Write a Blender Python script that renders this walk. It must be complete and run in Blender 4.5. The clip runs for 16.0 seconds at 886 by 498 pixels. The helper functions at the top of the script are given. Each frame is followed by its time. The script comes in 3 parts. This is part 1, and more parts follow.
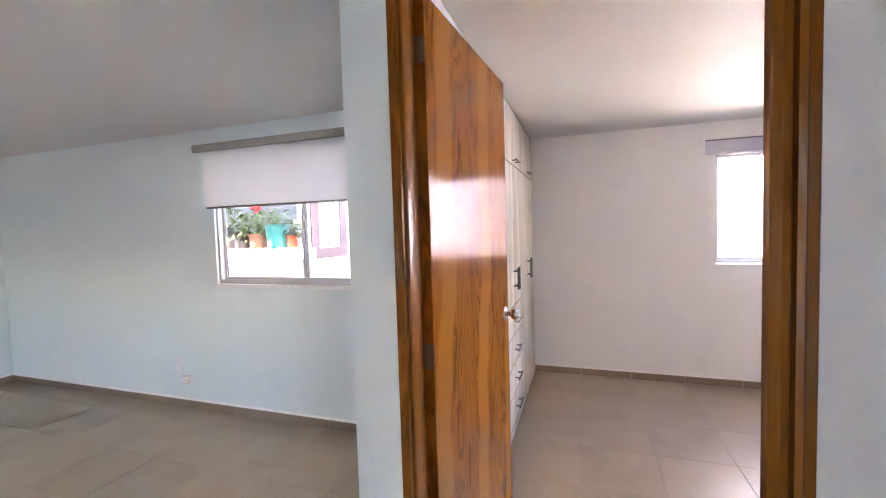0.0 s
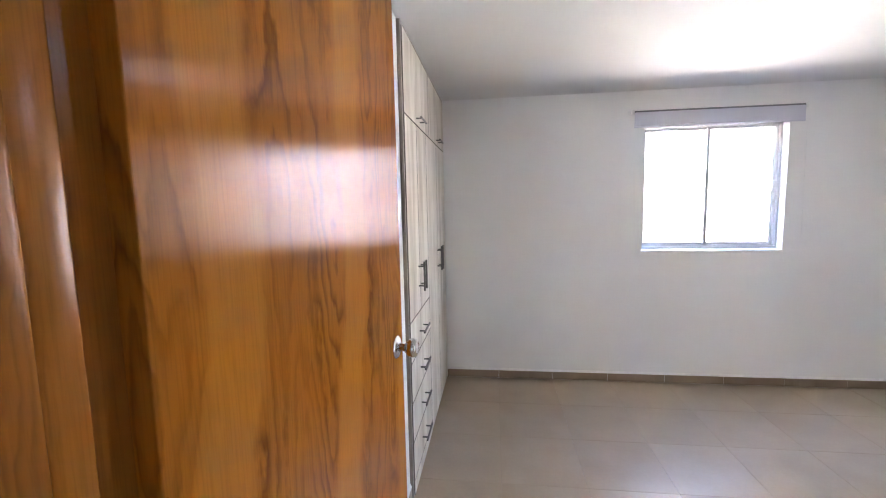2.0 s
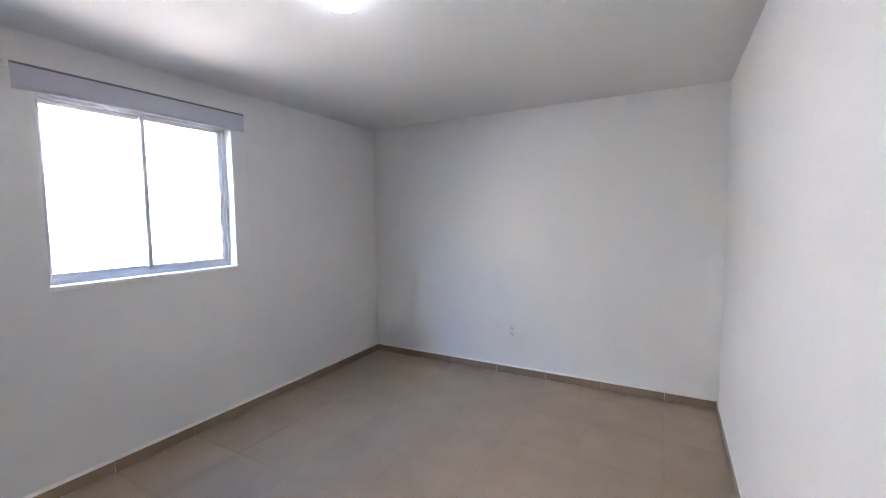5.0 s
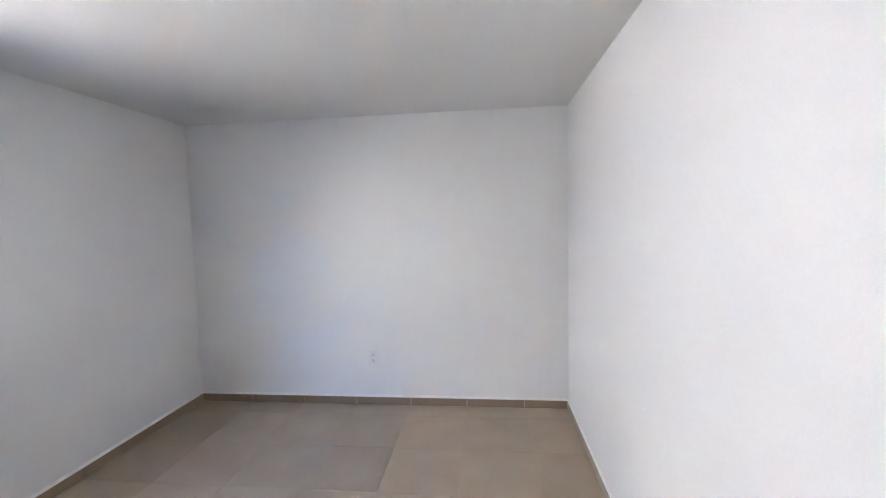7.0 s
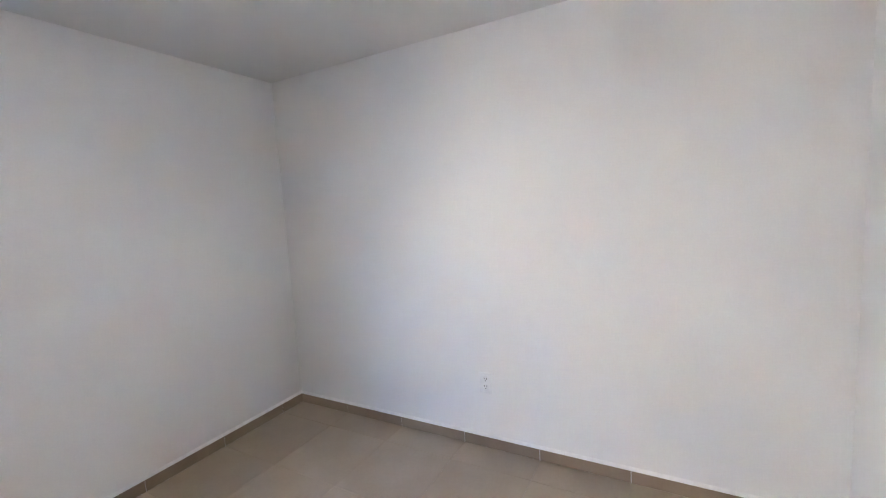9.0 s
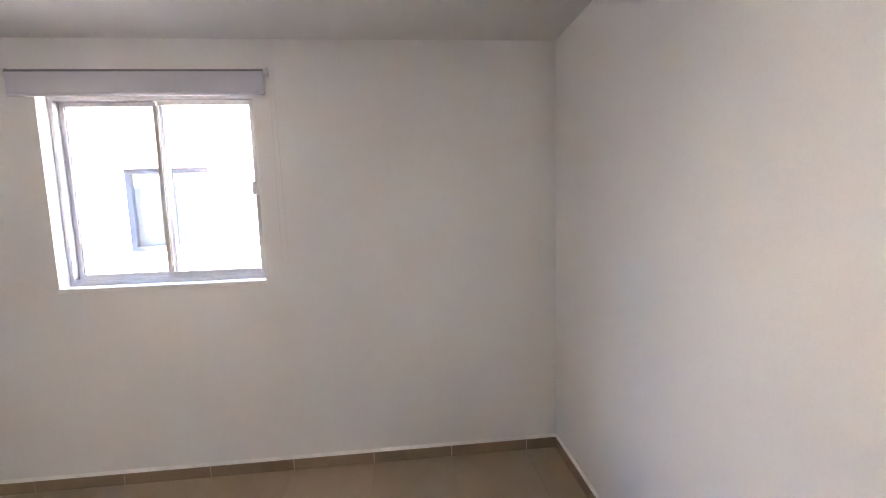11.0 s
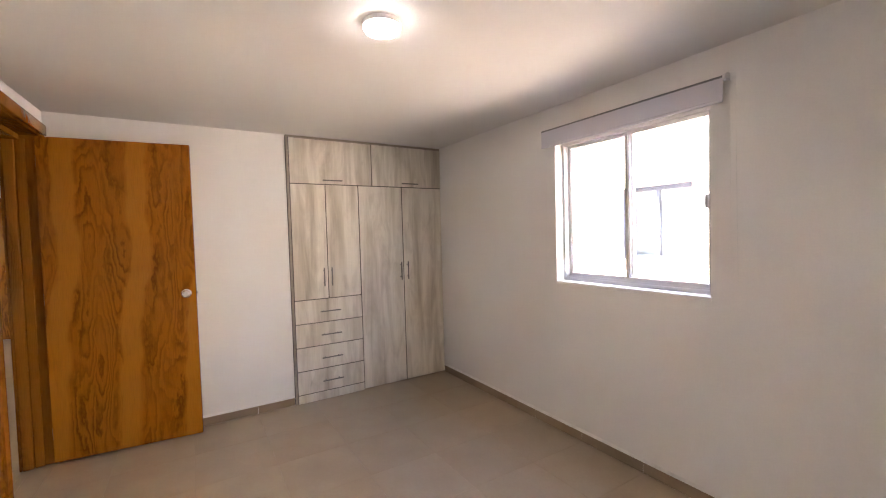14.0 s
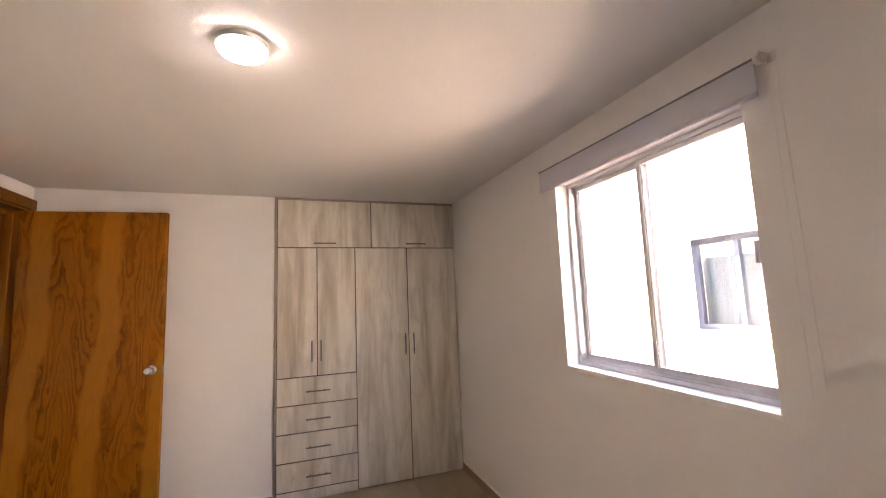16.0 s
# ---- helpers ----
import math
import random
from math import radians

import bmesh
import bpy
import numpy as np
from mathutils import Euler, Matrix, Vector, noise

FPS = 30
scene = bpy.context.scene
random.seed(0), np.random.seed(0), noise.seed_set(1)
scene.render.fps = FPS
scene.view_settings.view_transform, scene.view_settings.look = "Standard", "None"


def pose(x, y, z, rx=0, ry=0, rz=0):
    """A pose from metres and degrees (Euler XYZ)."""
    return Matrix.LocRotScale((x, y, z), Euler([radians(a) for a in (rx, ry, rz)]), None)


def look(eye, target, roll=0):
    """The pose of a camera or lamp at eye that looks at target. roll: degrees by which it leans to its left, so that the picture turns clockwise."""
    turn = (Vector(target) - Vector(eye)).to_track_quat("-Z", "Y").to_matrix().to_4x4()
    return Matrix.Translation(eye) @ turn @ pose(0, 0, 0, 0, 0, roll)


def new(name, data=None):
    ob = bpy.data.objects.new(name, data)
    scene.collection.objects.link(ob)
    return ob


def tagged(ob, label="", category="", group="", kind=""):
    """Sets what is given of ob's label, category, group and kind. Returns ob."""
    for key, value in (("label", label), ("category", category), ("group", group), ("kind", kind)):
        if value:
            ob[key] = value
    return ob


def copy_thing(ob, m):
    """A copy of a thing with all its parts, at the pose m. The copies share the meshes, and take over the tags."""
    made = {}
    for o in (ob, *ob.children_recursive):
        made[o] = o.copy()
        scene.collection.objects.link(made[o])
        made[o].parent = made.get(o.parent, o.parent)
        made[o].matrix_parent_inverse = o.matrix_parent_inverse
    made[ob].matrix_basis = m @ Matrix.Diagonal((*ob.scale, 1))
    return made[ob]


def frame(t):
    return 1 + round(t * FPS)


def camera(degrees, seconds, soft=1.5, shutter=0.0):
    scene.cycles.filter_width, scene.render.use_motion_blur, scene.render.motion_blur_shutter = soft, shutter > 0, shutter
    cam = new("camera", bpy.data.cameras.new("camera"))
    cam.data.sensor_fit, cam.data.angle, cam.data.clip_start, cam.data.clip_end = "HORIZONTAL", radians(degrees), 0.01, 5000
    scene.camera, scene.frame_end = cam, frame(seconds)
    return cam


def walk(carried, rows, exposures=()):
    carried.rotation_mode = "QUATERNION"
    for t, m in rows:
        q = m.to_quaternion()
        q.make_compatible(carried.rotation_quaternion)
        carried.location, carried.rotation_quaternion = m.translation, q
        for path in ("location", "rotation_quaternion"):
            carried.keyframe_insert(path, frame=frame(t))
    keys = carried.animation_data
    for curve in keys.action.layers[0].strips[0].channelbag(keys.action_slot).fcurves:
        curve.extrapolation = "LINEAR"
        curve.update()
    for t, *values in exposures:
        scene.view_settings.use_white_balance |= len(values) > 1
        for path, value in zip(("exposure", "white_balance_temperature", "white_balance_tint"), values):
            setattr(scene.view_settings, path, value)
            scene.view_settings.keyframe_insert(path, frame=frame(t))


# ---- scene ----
cam = camera(94.2, 16.0, 1.1)
PATH = [
    (0, (0.462, -1.088, 1.434), (-0.183, 0.803, 1.334), -1.7),
    (0.5, (0.508, -0.873, 1.443), (-0.133, 1.018, 1.328), -1.4),
    (1, (0.521, -0.726, 1.395), (-0.062, 1.182, 1.255), -0.8),
    (1.5, (0.439, -0.506, 1.437), (-0.005, 1.434, 1.247), -0.7),
    (2, (0.402, -0.358, 1.44), (0.154, 1.615, 1.23), -1.2),
    (2.5, (0.432, -0.208, 1.426), (0.37, 1.777, 1.193), -1.2),
    (3, (0.505, -0.072, 1.429), (0.676, 1.907, 1.196), -0.5),
    (3.5, (0.563, 0.025, 1.411), (1.134, 1.927, 1.175), 0.3),
    (4, (0.572, 0.126, 1.373), (1.678, 1.783, 1.202), 0.4),
    (4.5, (0.632, 0.231, 1.388), (2.157, 1.514, 1.225), -0.5),
    (5, (0.71, 0.336, 1.38), (2.458, 1.297, 1.227), -0.7),
    (5.2, (0.765, 0.381, 1.38), (2.539, 1.295, 1.247), -0.7),
    (7.3, (1.037, 0.602, 1.475), (3.023, 0.781, 1.323), -1.5),
    (7.5, (1.099, 0.596, 1.475), (3.08, 0.813, 1.307), -1.5),
    (8, (1.348, 0.557, 1.389), (3.295, 0.965, 1.187), -1.7),
    (8.2, (1.491, 0.576, 1.369), (3.414, 1.083, 1.158), -2.0),
    (10.3, (2.88, 0.727, 1.414), (3.896, 2.44, 1.22), -3.0),
    (10.5, (2.985, 0.763, 1.412), (3.812, 2.573, 1.213), -2.6),
    (11, (3.26, 0.786, 1.419), (3.445, 2.766, 1.209), -1.8),
    (11.5, (3.379, 0.905, 1.451), (3.079, 2.87, 1.227), -0.5),
    (12, (3.471, 0.91, 1.42), (2.668, 2.733, 1.245), 0.1),
    (12.5, (3.568, 0.879, 1.421), (2.375, 2.477, 1.27), -0.3),
    (13, (3.598, 0.817, 1.417), (2.121, 2.161, 1.301), -1.1),
    (13.5, (3.585, 0.791, 1.417), (1.95, 1.939, 1.322), -1.7),
    (14, (3.573, 0.818, 1.412), (1.866, 1.858, 1.337), -1.6),
    (14.5, (3.485, 0.978, 1.416), (1.731, 1.938, 1.365), -1.9),
    (15, (3.392, 1.175, 1.413), (1.599, 2.06, 1.426), -2.4),
    (15.5, (3.382, 1.455, 1.426), (1.547, 2.244, 1.521), -2.6),
    (16, (3.378, 1.672, 1.436), (1.507, 2.34, 1.668), -2.3),
]
# seconds, stops, white balance in kelvin, tint
GRADE = [(0.0, 6.47, 6900, 31), (1.0, 6.42, 6650, 27), (1.5, 6.38, 6450, 22), (2.5, 6.31, 6210, 19), (3.0, 6.25, 6110, 18), (4.0, 6.25, 6060, 18), (5.0, 5.76, 6060, 19),
         (7.5, 6.14, 6030, 18), (8.2, 6.23, 6080, 18), (10.3, 6.00, 6860, 22), (11.0, 5.95, 7160, 24), (12.5, 6.20, 7360, 27), (13.0, 5.94, 8210, 30),
         (14.0, 5.83, 8010, 28), (14.5, 5.83, 8010, 28), (15.0, 5.73, 8610, 32), (16.0, 5.48, 8910, 34)]
walk(cam, [(t, look(eye, target, roll)) for t, eye, target, roll in PATH], GRADE)

# ---- light ----
SUN_TRAVEL = Vector((1.0, 0.46, -0.85)).normalized()
world = bpy.data.worlds.new("sky")
scene.world = world
world.use_nodes = True
wt = world.node_tree
sky = wt.nodes.new("ShaderNodeTexSky")
sky.sky_type = "NISHITA"
sky.sun_disc = False
sky.sun_elevation = radians(37.7)
sky.sun_rotation = radians(245.3)
wt.links.new(sky.outputs[0], wt.nodes["Background"].inputs[0])
wt.nodes["Background"].inputs[1].default_value = 0.15

sun = new("sun", bpy.data.lights.new("sun", "SUN"))
sun.data.energy = 5.0
sun.data.angle = radians(0.5)
sun.data.color = (1.0, 0.93, 0.84)
sun.matrix_world = SUN_TRAVEL.to_track_quat("-Z", "Y").to_matrix().to_4x4()

LAMP_GLOW = 1.65


# ---- material helpers ----
def material(name, rough=0.6, metal=0.0, coat=0.0):
    m = bpy.data.materials.new(name)
    m.use_nodes = True
    nt = m.node_tree
    b = nt.nodes["Principled BSDF"]
    b.inputs["Roughness"].default_value = rough
    b.inputs["Metallic"].default_value = metal
    b.inputs["Coat Weight"].default_value = coat
    b.inputs["Coat Roughness"].default_value = 0.12
    return m, nt, b


def put(nt, socket, value):
    if isinstance(value, bpy.types.NodeSocket):
        nt.links.new(value, socket)
    elif isinstance(value, (tuple, list)) and len(value) == 3 and socket.type == "RGBA":
        socket.default_value = (*value, 1)
    else:
        socket.default_value = value


def coords(nt, scale=(1, 1, 1), shift=(0, 0, 0), kind="Object"):
    tc = nt.nodes.new("ShaderNodeTexCoord")
    mp = nt.nodes.new("ShaderNodeMapping")
    put(nt, mp.inputs["Vector"], tc.outputs[kind])
    put(nt, mp.inputs["Scale"], scale)
    put(nt, mp.inputs["Location"], shift)
    return mp.outputs[0]


def world_coords(nt, scale=(1, 1, 1)):
    g = nt.nodes.new("ShaderNodeNewGeometry")
    mp = nt.nodes.new("ShaderNodeMapping")
    put(nt, mp.inputs["Vector"], g.outputs["Position"])
    put(nt, mp.inputs["Scale"], scale)
    return mp.outputs[0]


def noise_tex(nt, vec, scale, detail=3.0, rough=0.55, distortion=0.0):
    n = nt.nodes.new("ShaderNodeTexNoise")
    put(nt, n.inputs["Vector"], vec)
    put(nt, n.inputs["Scale"], scale)
    put(nt, n.inputs["Detail"], detail)
    put(nt, n.inputs["Roughness"], rough)
    put(nt, n.inputs["Distortion"], distortion)
    return n.outputs["Fac"]


def calc(nt, op, a, b=0.0):
    n = nt.nodes.new("ShaderNodeMath")
    n.operation = op
    put(nt, n.inputs[0], a)
    put(nt, n.inputs[1], b)
    return n.outputs[0]


def ramp(nt, fac, stops):
    n = nt.nodes.new("ShaderNodeValToRGB")
    els = n.color_ramp.elements
    while len(els) < len(stops):
        els.new(0.5)
    for e, (p, c) in zip(els, stops):
        e.position = p
        e.color = (*c, 1) if isinstance(c, tuple) else (c, c, c, 1)
    put(nt, n.inputs[0], fac)
    return n.outputs[0]


def mix(nt, fac, a, b, blend="MIX"):
    n = nt.nodes.new("ShaderNodeMix")
    n.data_type = "RGBA"
    n.blend_type = blend
    put(nt, n.inputs[0], fac)
    put(nt, n.inputs[6], a)
    put(nt, n.inputs[7], b)
    return n.outputs[2]


def bump(nt, bsdf, height, strength=0.1, distance=0.01):
    n = nt.nodes.new("ShaderNodeBump")
    put(nt, n.inputs["Strength"], strength)
    put(nt, n.inputs["Distance"], distance)
    put(nt, n.inputs["Height"], height)
    nt.links.new(n.outputs[0], bsdf.inputs["Normal"])


def object_random(nt):
    return nt.nodes.new("ShaderNodeObjectInfo").outputs["Random"]


def separate(nt, vec):
    n = nt.nodes.new("ShaderNodeSeparateXYZ")
    put(nt, n.inputs[0], vec)
    return n.outputs


def combine(nt, x, y, z):
    n = nt.nodes.new("ShaderNodeCombineXYZ")
    for i, v in enumerate((x, y, z)):
        put(nt, n.inputs[i], v)
    return n.outputs[0]


# ---- materials ----
def paint(name, colour, grain=0.18, rough=0.55):
    m, nt, b = material(name, rough)
    w = world_coords(nt)
    cloud = noise_tex(nt, w, 1.3, 4)
    fine = noise_tex(nt, w, 140, 3)
    tone = ramp(nt, cloud, [(0.3, tuple(c * 0.955 for c in colour)), (0.7, colour)])
    put(nt, b.inputs["Base Color"], mix(nt, 0.05, tone, ramp(nt, fine, [(0.3, 0.4), (0.7, 1.0)]), "MULTIPLY"))
    put(nt, b.inputs["Roughness"], ramp(nt, cloud, [(0.3, rough - 0.05), (0.7, rough + 0.06)]))
    wave = noise_tex(nt, w, 9, 3)
    bump(nt, b, calc(nt, "ADD", fine, calc(nt, "MULTIPLY", wave, 3.0)), grain, 0.004)
    return m


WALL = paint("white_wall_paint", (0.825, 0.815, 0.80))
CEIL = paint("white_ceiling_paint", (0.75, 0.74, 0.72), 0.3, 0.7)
# bluish daylight is put into the living room's white
LIV_COOL_TINT = paint("wall_white_with_cool_daylight", (0.715, 0.80, 0.80))
RENDER_WHITE = paint("white_outdoor_render", (0.71, 0.675, 0.63), 0.5, 0.8)
RENDER_GREY = paint("grey_outdoor_render", (0.15, 0.165, 0.18), 0.5, 0.8)
MAUVE = paint("mauve_outdoor_paint", (0.055, 0.030, 0.032), 0.4, 0.75)
BROWN_TRIM = paint("brown_outdoor_paint", (0.42, 0.30, 0.22), 0.4, 0.75)


def tile_material(name, low, high, rough):
    m, nt, b = material(name, rough)
    w = world_coords(nt)
    rnd = object_random(nt)
    s = separate(nt, w)
    shifted = combine(nt, calc(nt, "ADD", s[0], calc(nt, "MULTIPLY", rnd, 37.0)), s[1], s[2])
    cloud = noise_tex(nt, shifted, 4, 4, 0.5)
    fine = noise_tex(nt, shifted, 60, 4)
    tone = ramp(nt, cloud, [(0.3, low), (0.72, high)])
    tone = mix(nt, 0.10, tone, ramp(nt, fine, [(0.3, 0.45), (0.7, 1.0)]), "MULTIPLY")
    piece = ramp(nt, rnd, [(0.0, 0.94), (1.0, 1.0)])
    put(nt, b.inputs["Base Color"], mix(nt, 1.0, tone, piece, "MULTIPLY"))
    b.inputs["Specular IOR Level"].default_value = 0.4
    return m


TILE = tile_material("greige_floor_tile", (0.368, 0.276, 0.188), (0.412, 0.316, 0.222), 0.30)
SKIRT_TILE = tile_material("taupe_skirting_tile", (0.290, 0.212, 0.142), (0.322, 0.238, 0.162), 0.36)


def plain(name, colour, rough, metal=0.0, wear=0.12, scale=30.0):
    m, nt, b = material(name, rough, metal)
    w = coords(nt)
    n = noise_tex(nt, w, scale, 4)
    put(nt, b.inputs["Base Color"], ramp(nt, n, [(0.3, tuple(c * (1 - wear) for c in colour)), (0.7, colour)]))
    put(nt, b.inputs["Roughness"], ramp(nt, n, [(0.3, rough * 0.85), (0.7, min(1.0, rough * 1.15))]))
    bump(nt, b, noise_tex(nt, w, scale * 8, 2), 0.04, 0.002)
    return m


GROUT = plain("beige_grout", (0.325, 0.252, 0.180), 0.85)
CAULK = plain("white_joint_filler", (0.88, 0.87, 0.85), 0.7)
ALUMINIUM = plain("brushed_aluminium", (0.56, 0.56, 0.575), 0.36, 0.4, 0.1, 60)
ALU_DARK = plain("aluminium_track_shadow_gasket", (0.10, 0.10, 0.105), 0.6)
STEEL = plain("brushed_steel", (0.22, 0.208, 0.195), 0.34, 1.0, 0.15, 90)
CHROME = plain("polished_steel", (0.72, 0.71, 0.69), 0.2, 1.0, 0.05, 40)
HINGE = plain("dull_zinc", (0.25, 0.225, 0.19), 0.42, 0.9, 0.2, 50)
PLASTIC = plain("white_plastic", (0.80, 0.80, 0.79), 0.35)
BEIGE_PLASTIC = plain("beige_plastic", (0.55, 0.49, 0.40), 0.4)
VALANCE = plain("grey_beige_cloth", (0.36, 0.34, 0.305), 0.85)
TUBE = plain("grey_roller_tube", (0.20, 0.20, 0.215), 0.5)
SLOT = plain("dark_slot", (0.03, 0.03, 0.03), 0.6)
# near black for the carcass boards: the shade in the seams, as colour
GAP_SHADE = plain("cabinet_gap_shade", (0.018, 0.014, 0.011), 0.7)
EDGE_BAND = plain("dark_edge_band", (0.14, 0.115, 0.092), 0.6)
EDGE = plain("grey_brown_edge_band", (0.34, 0.29, 0.24), 0.55)
CONCRETE = plain("pale_concrete", (0.058, 0.051, 0.043), 0.9, 0, 0.2, 3)
BOUNCE_SLAB = plain("pale_bounce_slab", (0.32, 0.32, 0.31), 0.9, 0, 0.2, 3)
SOIL = plain("dark_soil", (0.05, 0.035, 0.025), 0.95)
TERRACOTTA = plain("terracotta", (0.30, 0.15, 0.09), 0.8, 0, 0.25)
TURQUOISE = plain("turquoise_plastic", (0.008, 0.20, 0.185), 0.4)
ORANGE = plain("orange_plastic", (0.36, 0.055, 0.022), 0.45)
DARK_POT = plain("dark_grey_plastic", (0.045, 0.042, 0.045), 0.55)
GREY_POT = plain("grey_pottery", (0.13, 0.125, 0.12), 0.7)
PETAL = plain("red_petal", (0.60, 0.03, 0.03), 0.6)
BLUE_FRAME = plain("slate_blue_frame", (0.05, 0.065, 0.09), 0.45)
WHITE_FRAME = plain("white_window_frame", (0.75, 0.75, 0.74), 0.4)
PALE_CURTAIN = plain("pale_teal_curtain", (0.50, 0.56, 0.58), 0.9)
CURTAIN = plain("teal_grey_curtain", (0.11, 0.14, 0.15), 0.9)


def leaf_material():
    m, nt, b = material("green_leaf", 0.5)
    g = nt.nodes.new("ShaderNodeNewGeometry")
    put(nt, b.inputs["Base Color"], ramp(nt, g.outputs["Random Per Island"], [(0.0, (0.03, 0.075, 0.02)), (1.0, (0.09, 0.17, 0.045))]))
    return m


LEAF = leaf_material()


def varnished_wood(name, dark, mid, light, plank, rough, slant=0.0, rings_per=21.0, brushed=0.0):
    """Varnished softwood veneer: plain strips between figured ones, cathedral rings, fine pores. The grain runs along z."""
    m, nt, b = material(name, rough, 0.0, 0.0)
    b.inputs["Specular IOR Level"].default_value = 0.17
    b.inputs["Anisotropic"].default_value = brushed
    tangent = nt.nodes.new("ShaderNodeTangent")
    tangent.direction_type = "RADIAL"
    tangent.axis = "Z"
    nt.links.new(tangent.outputs[0], b.inputs["Tangent"])
    c = separate(nt, coords(nt))
    u, v = calc(nt, "ADD", c[0], c[1]), c[2]
    wob = calc(nt, "MULTIPLY", calc(nt, "SUBTRACT", noise_tex(nt, combine(nt, 0.0, 0.0, v), 1.1, 2), 0.5), 0.30)
    uu = calc(nt, "ADD", calc(nt, "ADD", u, wob), calc(nt, "MULTIPLY", v, -slant))
    near = calc(nt, "DIVIDE", calc(nt, "PINGPONG", uu, plank), plank)
    figured = ramp(nt, near, [(0.24, 0.10), (0.38, 1.0)])
    strip = calc(nt, "FLOOR", calc(nt, "DIVIDE", calc(nt, "ADD", uu, plank), plank * 2))
    ripple = calc(nt, "MULTIPLY", calc(nt, "SUBTRACT", noise_tex(nt, combine(nt, calc(nt, "MULTIPLY", u, 26.0), 7.0, calc(nt, "MULTIPLY", v, 9.0)), 1.0, 3), 0.5), 0.15)
    # growth rings cut at a slant: a stretched field, folded into bands
    field = noise_tex(nt, combine(nt, calc(nt, "MULTIPLY", u, 6.5), calc(nt, "MULTIPLY", strip, 5.7), calc(nt, "MULTIPLY", v, 1.2)), 1.0, 1.0, 0.4, 0.25)
    rings = calc(nt, "FRACT", calc(nt, "MULTIPLY", calc(nt, "ADD", field, ripple), rings_per))
    late = ramp(nt, rings, [(0.0, 0.05), (0.35, 0.15), (0.78, 1.0), (1.0, 0.05)])
    pores = noise_tex(nt, combine(nt, calc(nt, "MULTIPLY", u, 260.0), 0.0, calc(nt, "MULTIPLY", v, 7.0)), 1.0, 3, 0.6)
    blot = noise_tex(nt, combine(nt, calc(nt, "MULTIPLY", u, 9.0), 3.0, calc(nt, "MULTIPLY", v, 2.0)), 1.0, 3)
    base = mix(nt, calc(nt, "MULTIPLY", figured, 0.75), light, mid)
    amount = calc(nt, "MULTIPLY", late, ramp(nt, blot, [(0.30, 0.15), (0.62, 0.80)]))
    amount = calc(nt, "MULTIPLY", amount, figured)
    base = mix(nt, amount, base, dark)
    base = mix(nt, 0.30, base, ramp(nt, pores, [(0.30, 0.45), (0.55, 1.0)]), "MULTIPLY")
    put(nt, b.inputs["Base Color"], base)
    put(nt, b.inputs["Roughness"], ramp(nt, pores, [(0.3, rough + 0.06), (0.7, rough)]))
    relief = calc(nt, "MULTIPLY", calc(nt, "MULTIPLY", late, figured), 0.6)
    bump(nt, b, calc(nt, "ADD", relief, calc(nt, "MULTIPLY", pores, 0.25)), 0.14, 0.0016)
    return m


DOOR_WOOD = varnished_wood("orange_brown_varnished_veneer", (0.135, 0.034, 0.003), (0.345, 0.106, 0.009), (0.445, 0.162, 0.018), 0.19, 0.20, 0.07, 12.0, 0.9)
FRAME_WOOD = varnished_wood("dark_orange_varnished_pine", (0.165, 0.050, 0.007), (0.235, 0.076, 0.010), (0.30, 0.106, 0.015), 0.3, 0.20)


def laminate():
    """Pale grey-beige washed oak laminate, streaks along z, cloudy patches."""
    m, nt, b = material("washed_oak_laminate", 0.42)
    rnd = object_random(nt)
    w = separate(nt, world_coords(nt))
    y = calc(nt, "ADD", w[1], calc(nt, "MULTIPLY", rnd, 23.0))
    wide = noise_tex(nt, combine(nt, 0.0, calc(nt, "MULTIPLY", y, 6.5), calc(nt, "MULTIPLY", w[2], 0.55)), 1.0, 4, 0.6, 0.5)
    patch = noise_tex(nt, combine(nt, 2.0, calc(nt, "MULTIPLY", y, 9.0), calc(nt, "MULTIPLY", w[2], 2.4)), 1.0, 5, 0.62, 0.8)
    streak = noise_tex(nt, combine(nt, 5.0, calc(nt, "MULTIPLY", y, 70.0), calc(nt, "MULTIPLY", w[2], 2.2)), 1.0, 4, 0.6)
    col = ramp(nt, wide, [(0.26, (0.40, 0.345, 0.275)), (0.40, (0.62, 0.555, 0.465)), (0.55, (0.79, 0.735, 0.65))])
    col = mix(nt, ramp(nt, patch, [(0.45, 0.0), (0.72, 0.55)]), col, (0.40, 0.335, 0.265))
    col = mix(nt, 0.16, col, ramp(nt, streak, [(0.30, 0.50), (0.65, 1.0)]), "MULTIPLY")
    knot = noise_tex(nt, combine(nt, 9.0, calc(nt, "MULTIPLY", y, 14.0), calc(nt, "MULTIPLY", w[2], 5.0)), 1.0, 2)
    col = mix(nt, ramp(nt, knot, [(0.70, 0.0), (0.80, 0.35)]), col, (0.17, 0.135, 0.105))
    put(nt, b.inputs["Base Color"], col)
    put(nt, b.inputs["Roughness"], ramp(nt, streak, [(0.3, 0.50), (0.7, 0.38)]))
    bump(nt, b, streak, 0.10, 0.001)
    return m


LAMINATE = laminate()


